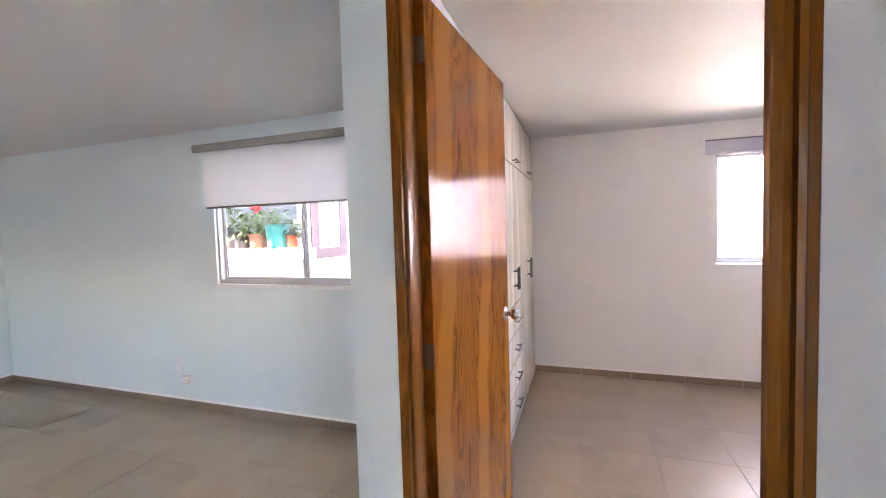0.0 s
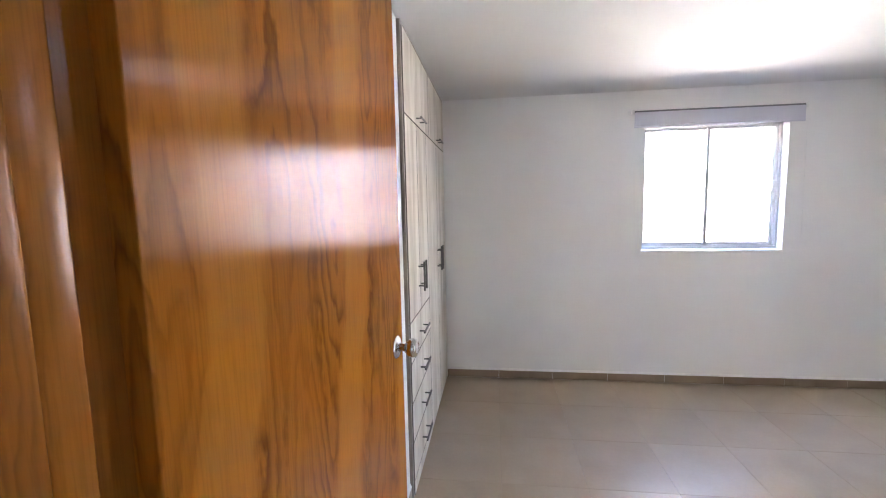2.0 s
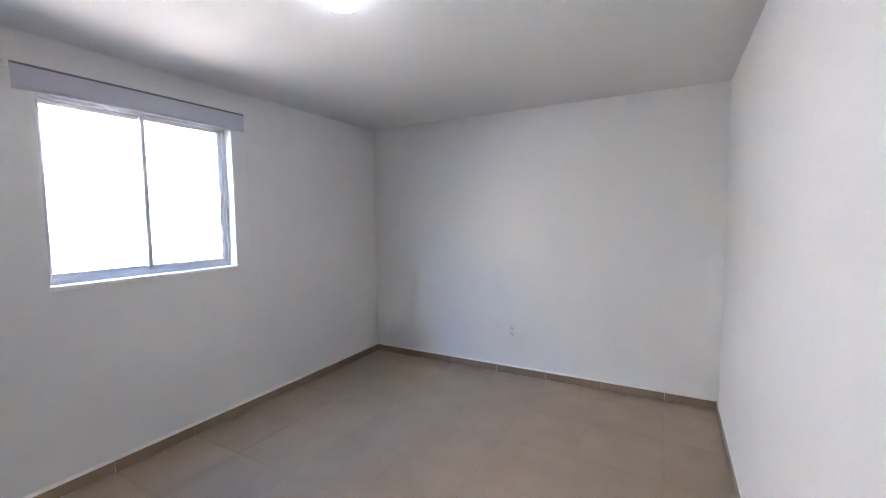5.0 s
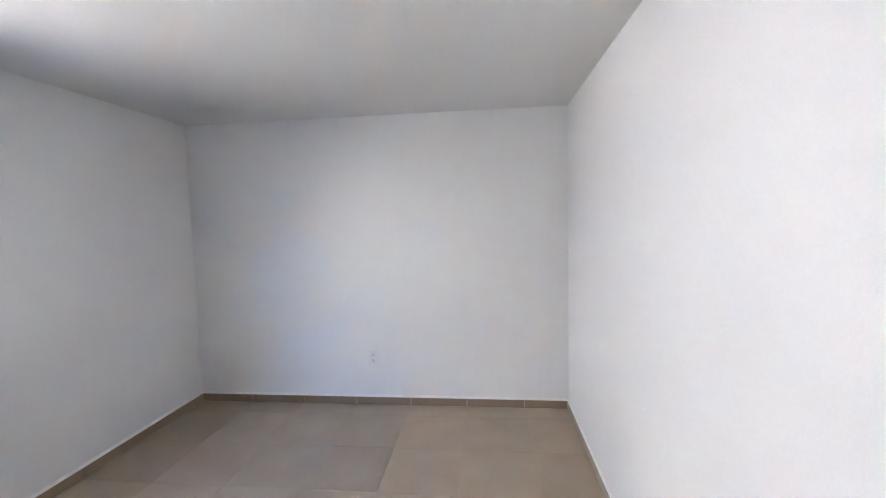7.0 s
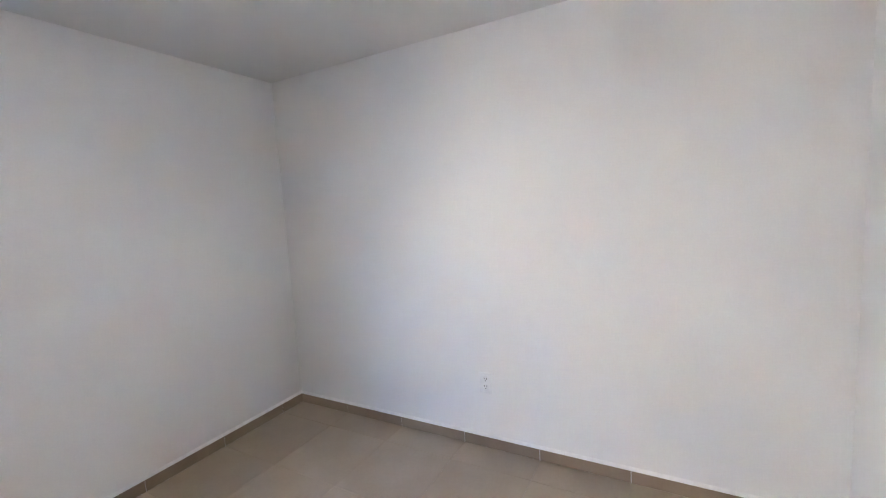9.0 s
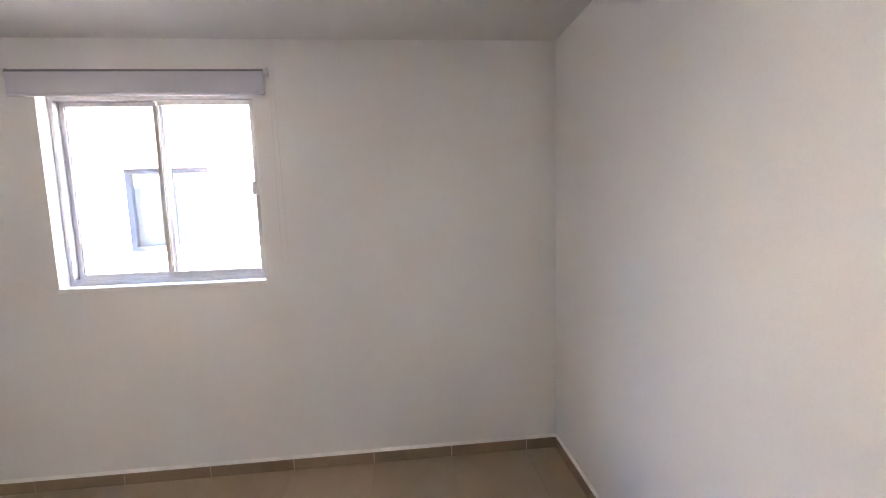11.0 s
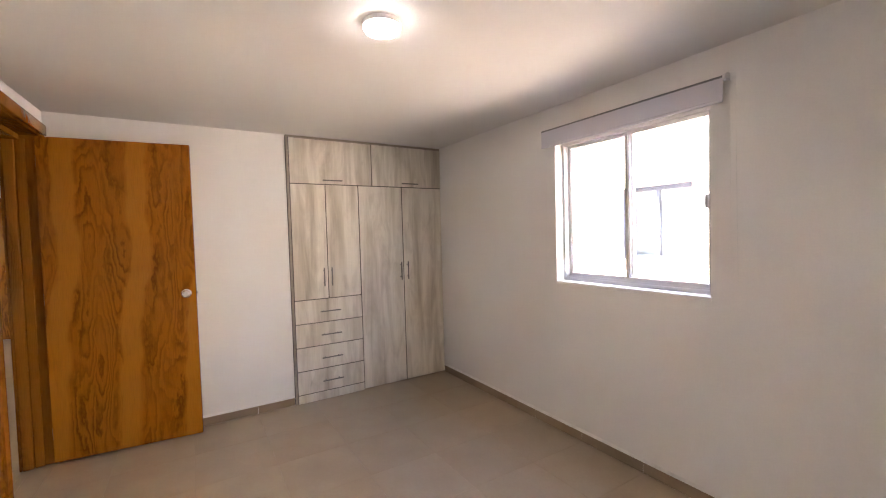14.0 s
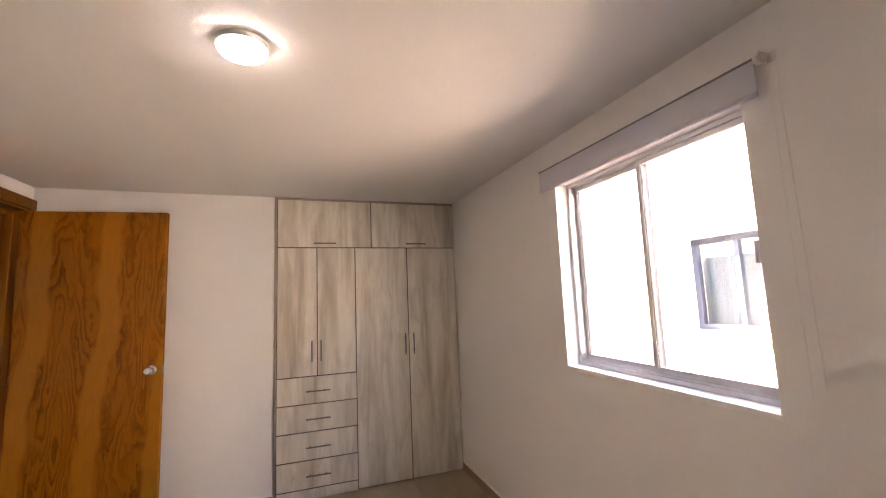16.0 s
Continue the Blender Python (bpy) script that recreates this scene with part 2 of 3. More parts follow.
def fabric(name, colour, see):
    """Woven blind cloth that lets some light through."""
    m, nt, b = material(name, 0.9)
    w = world_coords(nt)
    weave = noise_tex(nt, w, 420, 2)
    put(nt, b.inputs["Base Color"], ramp(nt, weave, [(0.3, tuple(c * 0.92 for c in colour)), (0.7, colour)]))
    bump(nt, b, weave, 0.12, 0.001)
    tr = nt.nodes.new("ShaderNodeBsdfTranslucent")
    put(nt, tr.inputs[0], colour)
    mx = nt.nodes.new("ShaderNodeMixShader")
    put(nt, mx.inputs[0], see)
    out = nt.nodes["Material Output"]
    nt.links.new(b.outputs[0], mx.inputs[1])
    nt.links.new(tr.outputs[0], mx.inputs[2])
    nt.links.new(mx.outputs[0], out.inputs[0])
    return m


BLIND_WHITE = fabric("white_blind_cloth", (0.60, 0.60, 0.67), 0.015)
BLIND_CREAM = fabric("cream_blind_cloth", (0.76, 0.77, 0.775), 0.30)


def glass():
    """Thin clear pane: light goes straight through, with a mirror reflection that grows towards grazing angles."""
    m, nt, b = material("window_glass", 0.0)
    nt.nodes.remove(b)
    clear = nt.nodes.new("ShaderNodeBsdfTransparent")
    put(nt, clear.inputs[0], (0.96, 0.975, 0.97))
    gloss = nt.nodes.new("ShaderNodeBsdfGlossy")
    put(nt, gloss.inputs["Roughness"], 0.0)
    facing = nt.nodes.new("ShaderNodeLayerWeight").outputs["Facing"]
    fres = calc(nt, "ADD", calc(nt, "MULTIPLY", calc(nt, "POWER", facing, 5.0), 0.90), 0.03)
    mx = nt.nodes.new("ShaderNodeMixShader")
    nt.links.new(fres, mx.inputs[0])
    nt.links.new(clear.outputs[0], mx.inputs[1])
    nt.links.new(gloss.outputs[0], mx.inputs[2])
    nt.links.new(mx.outputs[0], nt.nodes["Material Output"].inputs[0])
    return m


GLASS = glass()


def glow(name, strength):
    m, nt, b = material(name, 0.4)
    b.inputs["Base Color"].default_value = (0.9, 0.9, 0.9, 1)
    b.inputs["Emission Color"].default_value = (0.84, 0.94, 1.0, 1)
    b.inputs["Emission Strength"].default_value = strength
    return m


LAMP_WHITE = glow("lit_lamp_diffuser", LAMP_GLOW)


# ---- mesh helpers ----
def mesh_box(bm, a, b):
    """A box between two corners, added to bm."""
    vs = [bm.verts.new((x, y, z)) for x in (a[0], b[0]) for y in (a[1], b[1]) for z in (a[2], b[2])]
    for q in ((0, 1, 3, 2), (4, 6, 7, 5), (0, 4, 5, 1), (2, 3, 7, 6), (0, 2, 6, 4), (1, 5, 7, 3)):
        bm.faces.new([vs[i] for i in q])
    return vs


def soft_box(a, b, r=0.002, steps=2):
    bm = bmesh.new()
    mesh_box(bm, a, b)
    bmesh.ops.bevel(bm, geom=bm.edges[:], offset=r, segments=steps, profile=0.5, affect="EDGES")
    return bm


def tube(bm, p, q, r, sides=16, r2=None):
    """A closed round bar from p to q."""
    p, q = Vector(p), Vector(q)
    turn = (q - p).to_track_quat("Z", "Y").to_matrix()
    rings = []
    for c, rad in ((p, r), (q, r if r2 is None else r2)):
        rings.append([bm.verts.new(c + turn @ Vector((rad * math.cos(2 * math.pi * i / sides), rad * math.sin(2 * math.pi * i / sides), 0))) for i in range(sides)])
    for i in range(sides):
        j = (i + 1) % sides
        bm.faces.new((rings[0][i], rings[0][j], rings[1][j], rings[1][i]))
    bm.faces.new(rings[0][::-1])
    bm.faces.new(rings[1])


def lathe(bm, outline, m=Matrix(), sides=32):
    """Turns (radius, height) pairs about the z axis of m; ends with radius 0 close."""
    rings = []
    for r, z in outline:
        if r < 1e-6:
            rings.append([bm.verts.new(m @ Vector((0, 0, z)))])
        else:
            rings.append([bm.verts.new(m @ Vector((r * math.cos(2 * math.pi * i / sides), r * math.sin(2 * math.pi * i / sides), z))) for i in range(sides)])
    for a, b in zip(rings, rings[1:]):
        for i in range(sides):
            j = (i + 1) % sides
            if len(a) == 1:
                bm.faces.new((a[0], b[j], b[i]))
            elif len(b) == 1:
                bm.faces.new((a[i], a[j], b[0]))
            else:
                bm.faces.new((a[i], a[j], b[j], b[i]))


def mesh_of(name, bm, mat, smooth=False):
    bmesh.ops.recalc_face_normals(bm, faces=bm.faces[:])
    me = bpy.data.meshes.new(name)
    bm.to_mesh(me)
    bm.free()
    me.materials.append(mat)
    if smooth:
        me.shade_smooth()
        me.set_sharp_from_angle(angle=radians(35))
    return me


def part(name, bm, mat, parent=None, label="", smooth=False):
    ob = new(name, mesh_of(name, bm, mat, smooth))
    if parent is not None:
        ob.parent = parent
    return tagged(ob, label)


def thing(name, at, label, category, group="", kind=""):
    ob = new(name)
    ob.location = at
    return tagged(ob, label, category, group, kind)


def holed_box(a, b, axis, holes):
    """A wall between two corners with rectangular openings (u0, u1, z0, z1) along axis 0 or 1, as one closed shell."""
    bm = bmesh.new()
    us = sorted({a[axis], b[axis], *[h[0] for h in holes], *[h[1] for h in holes]})
    zs = sorted({a[2], b[2], *[min(max(h[k], a[2]), b[2]) for h in holes for k in (2, 3)]})
    sides = (a[1 - axis], b[1 - axis])
    corner = {}

    def at(i, k, d):
        if (i, k, d) not in corner:
            co = [0.0, 0.0, zs[k]]
            co[axis], co[1 - axis] = us[i], sides[d]
            corner[i, k, d] = bm.verts.new(co)
        return corner[i, k, d]

    def solid(i, k):
        if not (0 <= i < len(us) - 1 and 0 <= k < len(zs) - 1):
            return False
        u, z = (us[i] + us[i + 1]) / 2, (zs[k] + zs[k + 1]) / 2
        return not any(h[0] < u < h[1] and h[2] < z < h[3] for h in holes)

    for i in range(len(us) - 1):
        for k in range(len(zs) - 1):
            if not solid(i, k):
                continue
            for d in (0, 1):
                bm.faces.new((at(i, k, d), at(i + 1, k, d), at(i + 1, k + 1, d), at(i, k + 1, d)))
            for di, dk, e in ((-1, 0, ((i, k), (i, k + 1))), (1, 0, ((i + 1, k), (i + 1, k + 1))), (0, -1, ((i, k), (i + 1, k))), (0, 1, ((i, k + 1), (i + 1, k + 1)))):
                if not solid(i + di, k + dk):
                    bm.faces.new((at(*e[0], 0), at(*e[1], 0), at(*e[1], 1), at(*e[0], 1)))
    return bm


def structure(name, bm, mat, label, category):
    return tagged(part(name, bm, mat), label, category, kind="structure")


# ---- large structure ----
X1, Y1, H = 4.095, 2.988, 2.264
WIN = (1.535, 2.533, 1.05, 2.015)       # bedroom window opening: x, x, z, z
LIV_Y = 1.42                            # inner face of the living room's window wall
LWIN = (-2.295, -0.69, 1.035, 2.06)
OUT_Y = -0.145
DOOR_L, DOOR_R, DOOR_H = 0.0, 0.877, 2.115


def lean(x):
    """The back wall runs a touch out of square towards the door."""
    return 0.03 * max(0.0, 1 - x / 1.2)


bm = holed_box((-0.72, Y1, 0), (X1 + 0.14, Y1 + 0.15, H), 0, [WIN])
structure("wall_north", bm, WALL, "smooth white painted wall with a small sliding window", "wall")
bm = bmesh.new()
mesh_box(bm, (X1, OUT_Y, 0), (X1 + 0.14, Y1, H))
structure("wall_east", bm, WALL, "smooth white painted bedroom wall with one outlet", "wall")
bm = holed_box((-0.115, OUT_Y, 0), (X1, 0.0, H), 0, [(DOOR_L, DOOR_R, 0, DOOR_H)])
for v in bm.verts:
    if v.co.y > -0.05:
        v.co.y = lean(v.co.x)
structure("wall_south", bm, WALL, "white painted partition wall with a wooden doorway", "wall")
bm = bmesh.new()
mesh_box(bm, (-0.115, lean(-0.12), 0), (-0.02, 1.505, H))
structure("wall_west", bm, WALL, "white painted wall beside the built-in wardrobe", "wall")
bm = bmesh.new()
mesh_box(bm, (-0.72, 1.505, 0), (-0.62, Y1, H))
structure("wall_wardrobe_back", bm, WALL, "plain white wall behind the wardrobe", "wall")
bm = holed_box((-5.22, LIV_Y, 0), (-0.115, LIV_Y + 0.085, H), 0, [LWIN])
structure("wall_living_north", bm, LIV_COOL_TINT, "pale white painted living room wall with a window", "wall")
bm = bmesh.new()
mesh_box(bm, (-5.22, -4.3, 0), (-5.1, LIV_Y, H))
structure("wall_living_west", bm, LIV_COOL_TINT, "pale white painted living room wall", "wall")
# unseen walls; their openings are added to let daylight into the living room
bm = holed_box((-5.22, -4.42, 0), (2.72, -4.3, H), 0, [(-4.0, -3.62, 0.9, 1.60), (-2.45, -2.14, 1.0, 1.45)])
structure("wall_living_south", bm, LIV_COOL_TINT, "unseen white living room wall with two openings added for daylight", "wall")
bm = holed_box((2.6, -4.3, 0), (2.72, OUT_Y, H), 1, [(-3.3, -2.97, 0.0, 2.1)])
structure("wall_living_east", bm, LIV_COOL_TINT, "unseen white living room wall with a narrow opening added for daylight", "wall")

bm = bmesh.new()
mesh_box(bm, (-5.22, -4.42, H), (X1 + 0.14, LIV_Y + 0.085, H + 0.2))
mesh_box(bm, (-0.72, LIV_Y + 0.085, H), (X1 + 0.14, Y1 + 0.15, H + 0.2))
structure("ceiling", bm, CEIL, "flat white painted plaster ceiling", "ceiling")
bm = bmesh.new()
mesh_box(bm, (-5.22, -4.42, -0.12), (X1 + 0.14, LIV_Y + 0.085, -0.003))
mesh_box(bm, (-0.72, LIV_Y + 0.085, -0.12), (X1 + 0.14, Y1 + 0.15, -0.003))
floor = structure("floor", bm, GROUT, "greige ceramic tile floor with thin beige joints", "floor")

bm = bmesh.new()
bmesh.ops.create_grid(bm, x_segments=1, y_segments=1, size=400, matrix=Matrix.Translation((0, 0, -0.13)))
structure("ground", bm, CONCRETE, "pale sunlit concrete ground outside", "ground")


# unseen slab, added to bounce sunlight up onto the living room ceiling
bm = bmesh.new()
mesh_box(bm, (-6.4, -11.0, -0.14), (9.0, -4.42, -0.10))
structure("pavement", bm, BOUNCE_SLAB, "unseen pale slab added to bounce sunlight into the living room", "pavement")

# thin skin over the passage side, with cool daylight put into its white
bm = bmesh.new()
mesh_box(bm, (-0.118, OUT_Y - 0.003, 0), (-0.115, LIV_Y, H))
mesh_box(bm, (-0.115, OUT_Y - 0.003, 0), (DOOR_L + 0.012, OUT_Y, H))
structure("wall_passage", bm, LIV_COOL_TINT, "thin skin on the white passage wall, tinted like cool daylight", "wall")


# ---- skirting ----
TX, TX0, TY, TY0 = 0.4355, -0.0055, 0.4415, -0.107
BB, BT = 0.064, 0.009


def skirting(name, a, b, inward, step, phase, along):
    """A run of cut tiles along a wall from a to b, with white joint filler along the top."""
    a, b = Vector((*a, 0)), Vector((*b, 0))
    way, n = (b - a).normalized(), Vector((*inward, 0))
    length = (b - a).length
    base = tagged(new(name), "taupe ceramic tile skirting along the wall", "skirting", kind="structure")
    bm = bmesh.new()
    k0 = a[along]
    sign = 1 if way[along] > 0 else -1
    cuts = sorted({0.0, length, *[s for i in range(-20, 20) if 0.02 < (s := (i * step + phase - k0) * sign) < length - 0.02]})
    for s0, s1 in zip(cuts, cuts[1:]):
        piece = bmesh.new()
        p, q = a + way * (s0 + 0.0012), a + way * (s1 - 0.0012) + n * BT
        lo = [min(p[i], q[i]) for i in range(2)]
        hi = [max(p[i], q[i]) for i in range(2)]
        mesh_box(piece, (*lo, 0.0015), (*hi, BB))
        part("tile", piece, SKIRT_TILE, base)
    p, q = a, b + n * (BT - 0.002)
    lo = [min(p[i], q[i]) for i in range(2)]
    hi = [max(p[i], q[i]) for i in range(2)]
    mesh_box(bm, (*lo, 0.0), (*hi, BB - 0.002))
    part("grout", bm, CAULK, base)
    bm = bmesh.new()
    v = [bm.verts.new(c) for c in (a + Vector((0, 0, BB)), b + Vector((0, 0, BB)), b + n * BT + Vector((0, 0, BB)), a + n * BT + Vector((0, 0, BB)),
                                   a + Vector((0, 0, BB + 0.017)), b + Vector((0, 0, BB + 0.017)))]
    for f in ((0, 1, 2, 3), (3, 2, 5, 4), (0, 4, 5, 1), (0, 3, 4), (1, 5, 2)):
        bm.faces.new([v[i] for i in f])
    part("joint_filler", bm, CAULK, base, "white joint filler bead")
    return base


skirting("baseboard", (0.0, Y1), (X1, Y1), (0, -1), TX, TX0, 0)
skirting("baseboard", (X1, 0.012), (X1, Y1 - BT), (-1, 0), TY, TY0, 1)
skirting("baseboard", (0.94, 0.004), (X1 - BT, 0.003), (0, 1), TX, TX0, 0)
skirting("baseboard", (-0.02, 0.06), (-0.02, 1.503), (1, 0), TY, TY0, 1)
skirting("baseboard", (-5.1, LIV_Y), (-0.115, LIV_Y), (0, -1), TX, TX0, 0)
skirting("baseboard", (-5.1, -1.15), (-5.1, LIV_Y - BT), (1, 0), TY, TY0, 1)
skirting("baseboard", (-0.118, -0.13), (-0.118, LIV_Y - BT), (-1, 0), TY, TY0, 1)


# ---- doorway: frame, casings, open leaf ----
def casing_bar(profile, z0, z1, y_face, way, x_at, flip):
    """An upright moulding: profile of (across, proud) pairs, extruded from z0 to z1."""
    bm = bmesh.new()
    rings = []
    for z in (z0, z1):
        rings.append([bm.verts.new((x_at + flip * u, y_face + way * d, z)) for u, d in profile])
    n = len(profile)
    for i in range(n):
        j = (i + 1) % n
        bm.faces.new((rings[0][i], rings[0][j], rings[1][j], rings[1][i]))
    bm.faces.new(rings[0])
    bm.faces.new(rings[1][::-1])
    return bm


# across from the outer edge to the inner edge, proud of the wall
MOULD = [(0.0, 0.0), (0.0, 0.010), (0.004, 0.016), (0.018, 0.017), (0.022, 0.006), (0.026, 0.006), (0.030, 0.020), (0.044, 0.025),
         (0.055, 0.020), (0.060, 0.013), (0.060, 0.0)]
door = thing("door_1", (0.0, 0.0, 0.0), "orange-brown varnished wooden door standing open in its moulded frame", "door", kind="structure")
part("jamb", soft_box((DOOR_L, OUT_Y, 0.001), (DOOR_L + 0.02, 0.028, DOOR_H), 0.0015), FRAME_WOOD, door)
part("casing", soft_box((0.016, OUT_Y - 0.013, 0.001), (0.042, OUT_Y, 2.155), 0.0025, 3), FRAME_WOOD, door, smooth=True)
part("door_stop", soft_box((DOOR_L + 0.02, OUT_Y + 0.001, 0.001), (DOOR_L + 0.050, -0.088, 2.075), 0.008, 4), FRAME_WOOD, door, smooth=True)
part("door_stop", soft_box((DOOR_L + 0.02, -0.087, 0.001), (DOOR_L + 0.036, -0.040, 2.075), 0.005, 3), FRAME_WOOD, door, smooth=True)
part("casing", casing_bar([(a, d * 0.7) for a, d in MOULD], 0.0, 2.105, 0.03, 1, -0.028, 1), FRAME_WOOD, door, smooth=True)
part("jamb", soft_box((DOOR_R - 0.026, OUT_Y, 0.001), (DOOR_R, 0.042, DOOR_H), 0.0015), FRAME_WOOD, door)
part("casing", casing_bar(MOULD, 0.0, 2.155, OUT_Y, -1, 0.853, -1), FRAME_WOOD, door, smooth=True)
part("door_stop", soft_box((DOOR_R - 0.048, OUT_Y + 0.002, 0.001), (DOOR_R - 0.026, -0.060, 2.075), 0.006, 3), FRAME_WOOD, door, smooth=True)
part("casing", casing_bar([(a, d * 1.7) for a, d in MOULD], 0.0, 2.105, 0.0075, 1, 0.938, -1), FRAME_WOOD, door, smooth=True)
part("head_jamb", soft_box((DOOR_L + 0.02, OUT_Y, 2.095), (DOOR_R - 0.026, 0.028, DOOR_H), 0.0015), FRAME_WOOD, door)
part("head_stop", soft_box((DOOR_L + 0.050, OUT_Y + 0.002, 2.06), (DOOR_R - 0.048, -0.060, 2.095), 0.004), FRAME_WOOD, door)
part("head_casing", soft_box((-0.028, 0.03, 2.106), (0.918, 0.052, 2.175), 0.005, 3), FRAME_WOOD, door, smooth=True)
part("head_casing", soft_box((0.043, OUT_Y - 0.02, 2.096), (0.852, OUT_Y, 2.156), 0.005, 3), FRAME_WOOD, door, smooth=True)

# the leaf is built along +y from its hinge edge; its seen face is at local x = 0
LEAF_W, LEAF_T = 0.825, 0.040
leaf_at = pose(0.052, 0.008, 0.0, 0, 0, -4.95)
leaf = part("leaf", soft_box((-LEAF_T, 0, 0.012), (0, LEAF_W, 2.09), 0.002), DOOR_WOOD, door)
leaf.matrix_local = leaf_at
KZ, KY = 1.036, 0.765


def knob(face_x, way, parent):
    m = Matrix.Translation((face_x, KY, KZ)) @ pose(0, 0, 0, 0, 90 * way, 0)
    bm = bmesh.new()
    lathe(bm, [(0, 0), (0.031, 0.0), (0.0325, 0.003), (0.030, 0.006), (0.024, 0.009), (0.0, 0.0095)], m, 40)
    part("rosette", bm, CHROME, parent, "polished steel rosette", True)
    bm = bmesh.new()
    lathe(bm, [(0, 0.009), (0.0115, 0.009), (0.0105, 0.022), (0.012, 0.028), (0.019, 0.033), (0.0255, 0.041), (0.0270, 0.049), (0.0255, 0.057),
               (0.0205, 0.063), (0.0165, 0.0645), (0.0155, 0.063), (0.0, 0.0625)], m, 40)
    return part("knob", bm, CHROME, parent, "round brushed steel door knob", True)


knob(0.0, 1, leaf)
knob(-LEAF_T, -1, leaf)
part("latch_plate", soft_box((-0.031, LEAF_W - 0.0005, KZ - 0.029), (-0.009, LEAF_W + 0.001, KZ + 0.029), 0.0005, 1), HINGE, leaf)
part("latch_bolt", soft_box((-0.026, LEAF_W + 0.001, KZ - 0.008), (-0.014, LEAF_W + 0.011, KZ + 0.008), 0.002), CHROME, leaf)
for z in (0.20, 1.065, 1.935):
    bm = soft_box((-0.036, -0.0012, z - 0.037), (-0.001, 0.0004, z + 0.037), 0.0005, 1)
    tube(bm, (-0.040, -0.004, z - 0.038), (-0.040, -0.004, z + 0.038), 0.005, 12)
    for dz in (-0.024, 0.0, 0.024):
        tube(bm, (-0.014 - 0.01 * (dz == 0), -0.0008, z + dz), (-0.014 - 0.01 * (dz == 0), -0.0022, z + dz), 0.0035, 10)
    part("hinge", bm, HINGE, leaf, "dull zinc butt hinge", True)
bm = soft_box((DOOR_R - 0.0275, -0.02, 1.0), (DOOR_R - 0.0255, 0.007, 1.066), 0.0006, 1)
tube(bm, (DOOR_R - 0.0282, -0.004, 1.012), (DOOR_R - 0.0265, -0.004, 1.012), 0.004, 10)
tube(bm, (DOOR_R - 0.0282, -0.004, 1.054), (DOOR_R - 0.0265, -0.004, 1.054), 0.004, 10)
part("strike_plate", bm, HINGE, door, "dull zinc strike plate")
part("strike_hole", soft_box((DOOR_R - 0.0285, -0.012, 1.023), (DOOR_R - 0.0268, 0.004, 1.043), 0.0004, 1), SLOT, door)
bm = bmesh.new()
tube(bm, (DOOR_R - 0.0488, -0.095, 1.36), (DOOR_R - 0.0475, -0.095, 1.36), 0.006, 12)
part("screw_plug", bm, HINGE, door)


# ---- bedroom window ----
def bar(parent, a, b, mat=ALUMINIUM, name="frame_bar", r=0.002):
    return part(name, soft_box(a, b, r, 2), mat, parent)


def pane(parent, a, b):
    bm = bmesh.new()
    mesh_box(bm, a, b)
    ob = part("pane", bm, GLASS, parent)
    ob.visible_shadow = False
    return ob


def sliding_window(name, x0, x1, z0, z1, y, xm, label, latch_z):
    """Two-light aluminium slider: outer frame, a fixed outer light and an inner sash on the right."""
    w = thing(name, ((x0 + x1) / 2, y, z0), label, "window", kind="structure")
    inv = Matrix.Translation(-w.location)

    def local(p):
        return tuple(inv @ Vector(p))

    f = 0.022
    for a, b in (((x0, y, z0), (x1, y + 0.062, z0 + f)), ((x0, y, z1 - f), (x1, y + 0.062, z1)),
                 ((x0, y, z0 + f), (x0 + f, y + 0.062, z1 - f)), ((x1 - f, y, z0 + f), (x1, y + 0.062, z1 - f))):
        bar(w, local(a), local(b), name="frame_bar")
    # raised track lips along the bottom
    for yy in (y + 0.002, y + 0.030, y + 0.056):
        bar(w, local((x0 + f, yy, z0 + f)), local((x1 - f, yy + 0.003, z0 + f + 0.010)), name="track", r=0.0008)
    s = 0.023
    for sash, a0, a1, yy in (("fixed_light", x0 + f, xm + 0.016, y + 0.036), ("sliding_sash", xm - 0.022, x1 - f, y + 0.008)):
        lo, hi = z0 + f + (0.004 if sash == "fixed_light" else 0.006), z1 - f
        first = bar(w, local((a0, yy, lo)), local((a0 + s, yy + 0.020, hi)), name=sash)
        for a, b in (((a1 - s, yy, lo), (a1, yy + 0.020, hi)), ((a0 + s, yy, lo), (a1 - s, yy + 0.020, lo + s + 0.004)),
                     ((a0 + s, yy, hi - s), (a1 - s, yy + 0.020, hi))):
            bar(first, local(a), local(b), name="sash_bar")
        for a, b in (((a0 + s, yy + 0.003, lo + s + 0.004), (a0 + s + 0.003, yy + 0.015, hi - s)),
                     ((a1 - s - 0.003, yy + 0.003, lo + s + 0.004), (a1 - s, yy + 0.015, hi - s))):
            bar(first, local(a), local(b), ALU_DARK, "gasket", 0.0006)
        pane(first, local((a0 + s - 0.002, yy + 0.008, lo + s)), local((a1 - s + 0.002, yy + 0.012, hi - s + 0.002)))
    xa = x1 - f - s
    bm = soft_box(local((xa - 0.012, y - 0.010, latch_z - 0.036)), local((xa + 0.024, y + 0.009, latch_z + 0.036)), 0.003)
    for k in range(3):
        mesh_box(bm, local((xa - 0.007 + 0.010 * k, y - 0.0135, latch_z - 0.034)), local((xa - 0.003 + 0.010 * k, y - 0.0095, latch_z + 0.034)))
    part("latch", bm, ALUMINIUM, w, "ribbed grey finger latch")
    return w


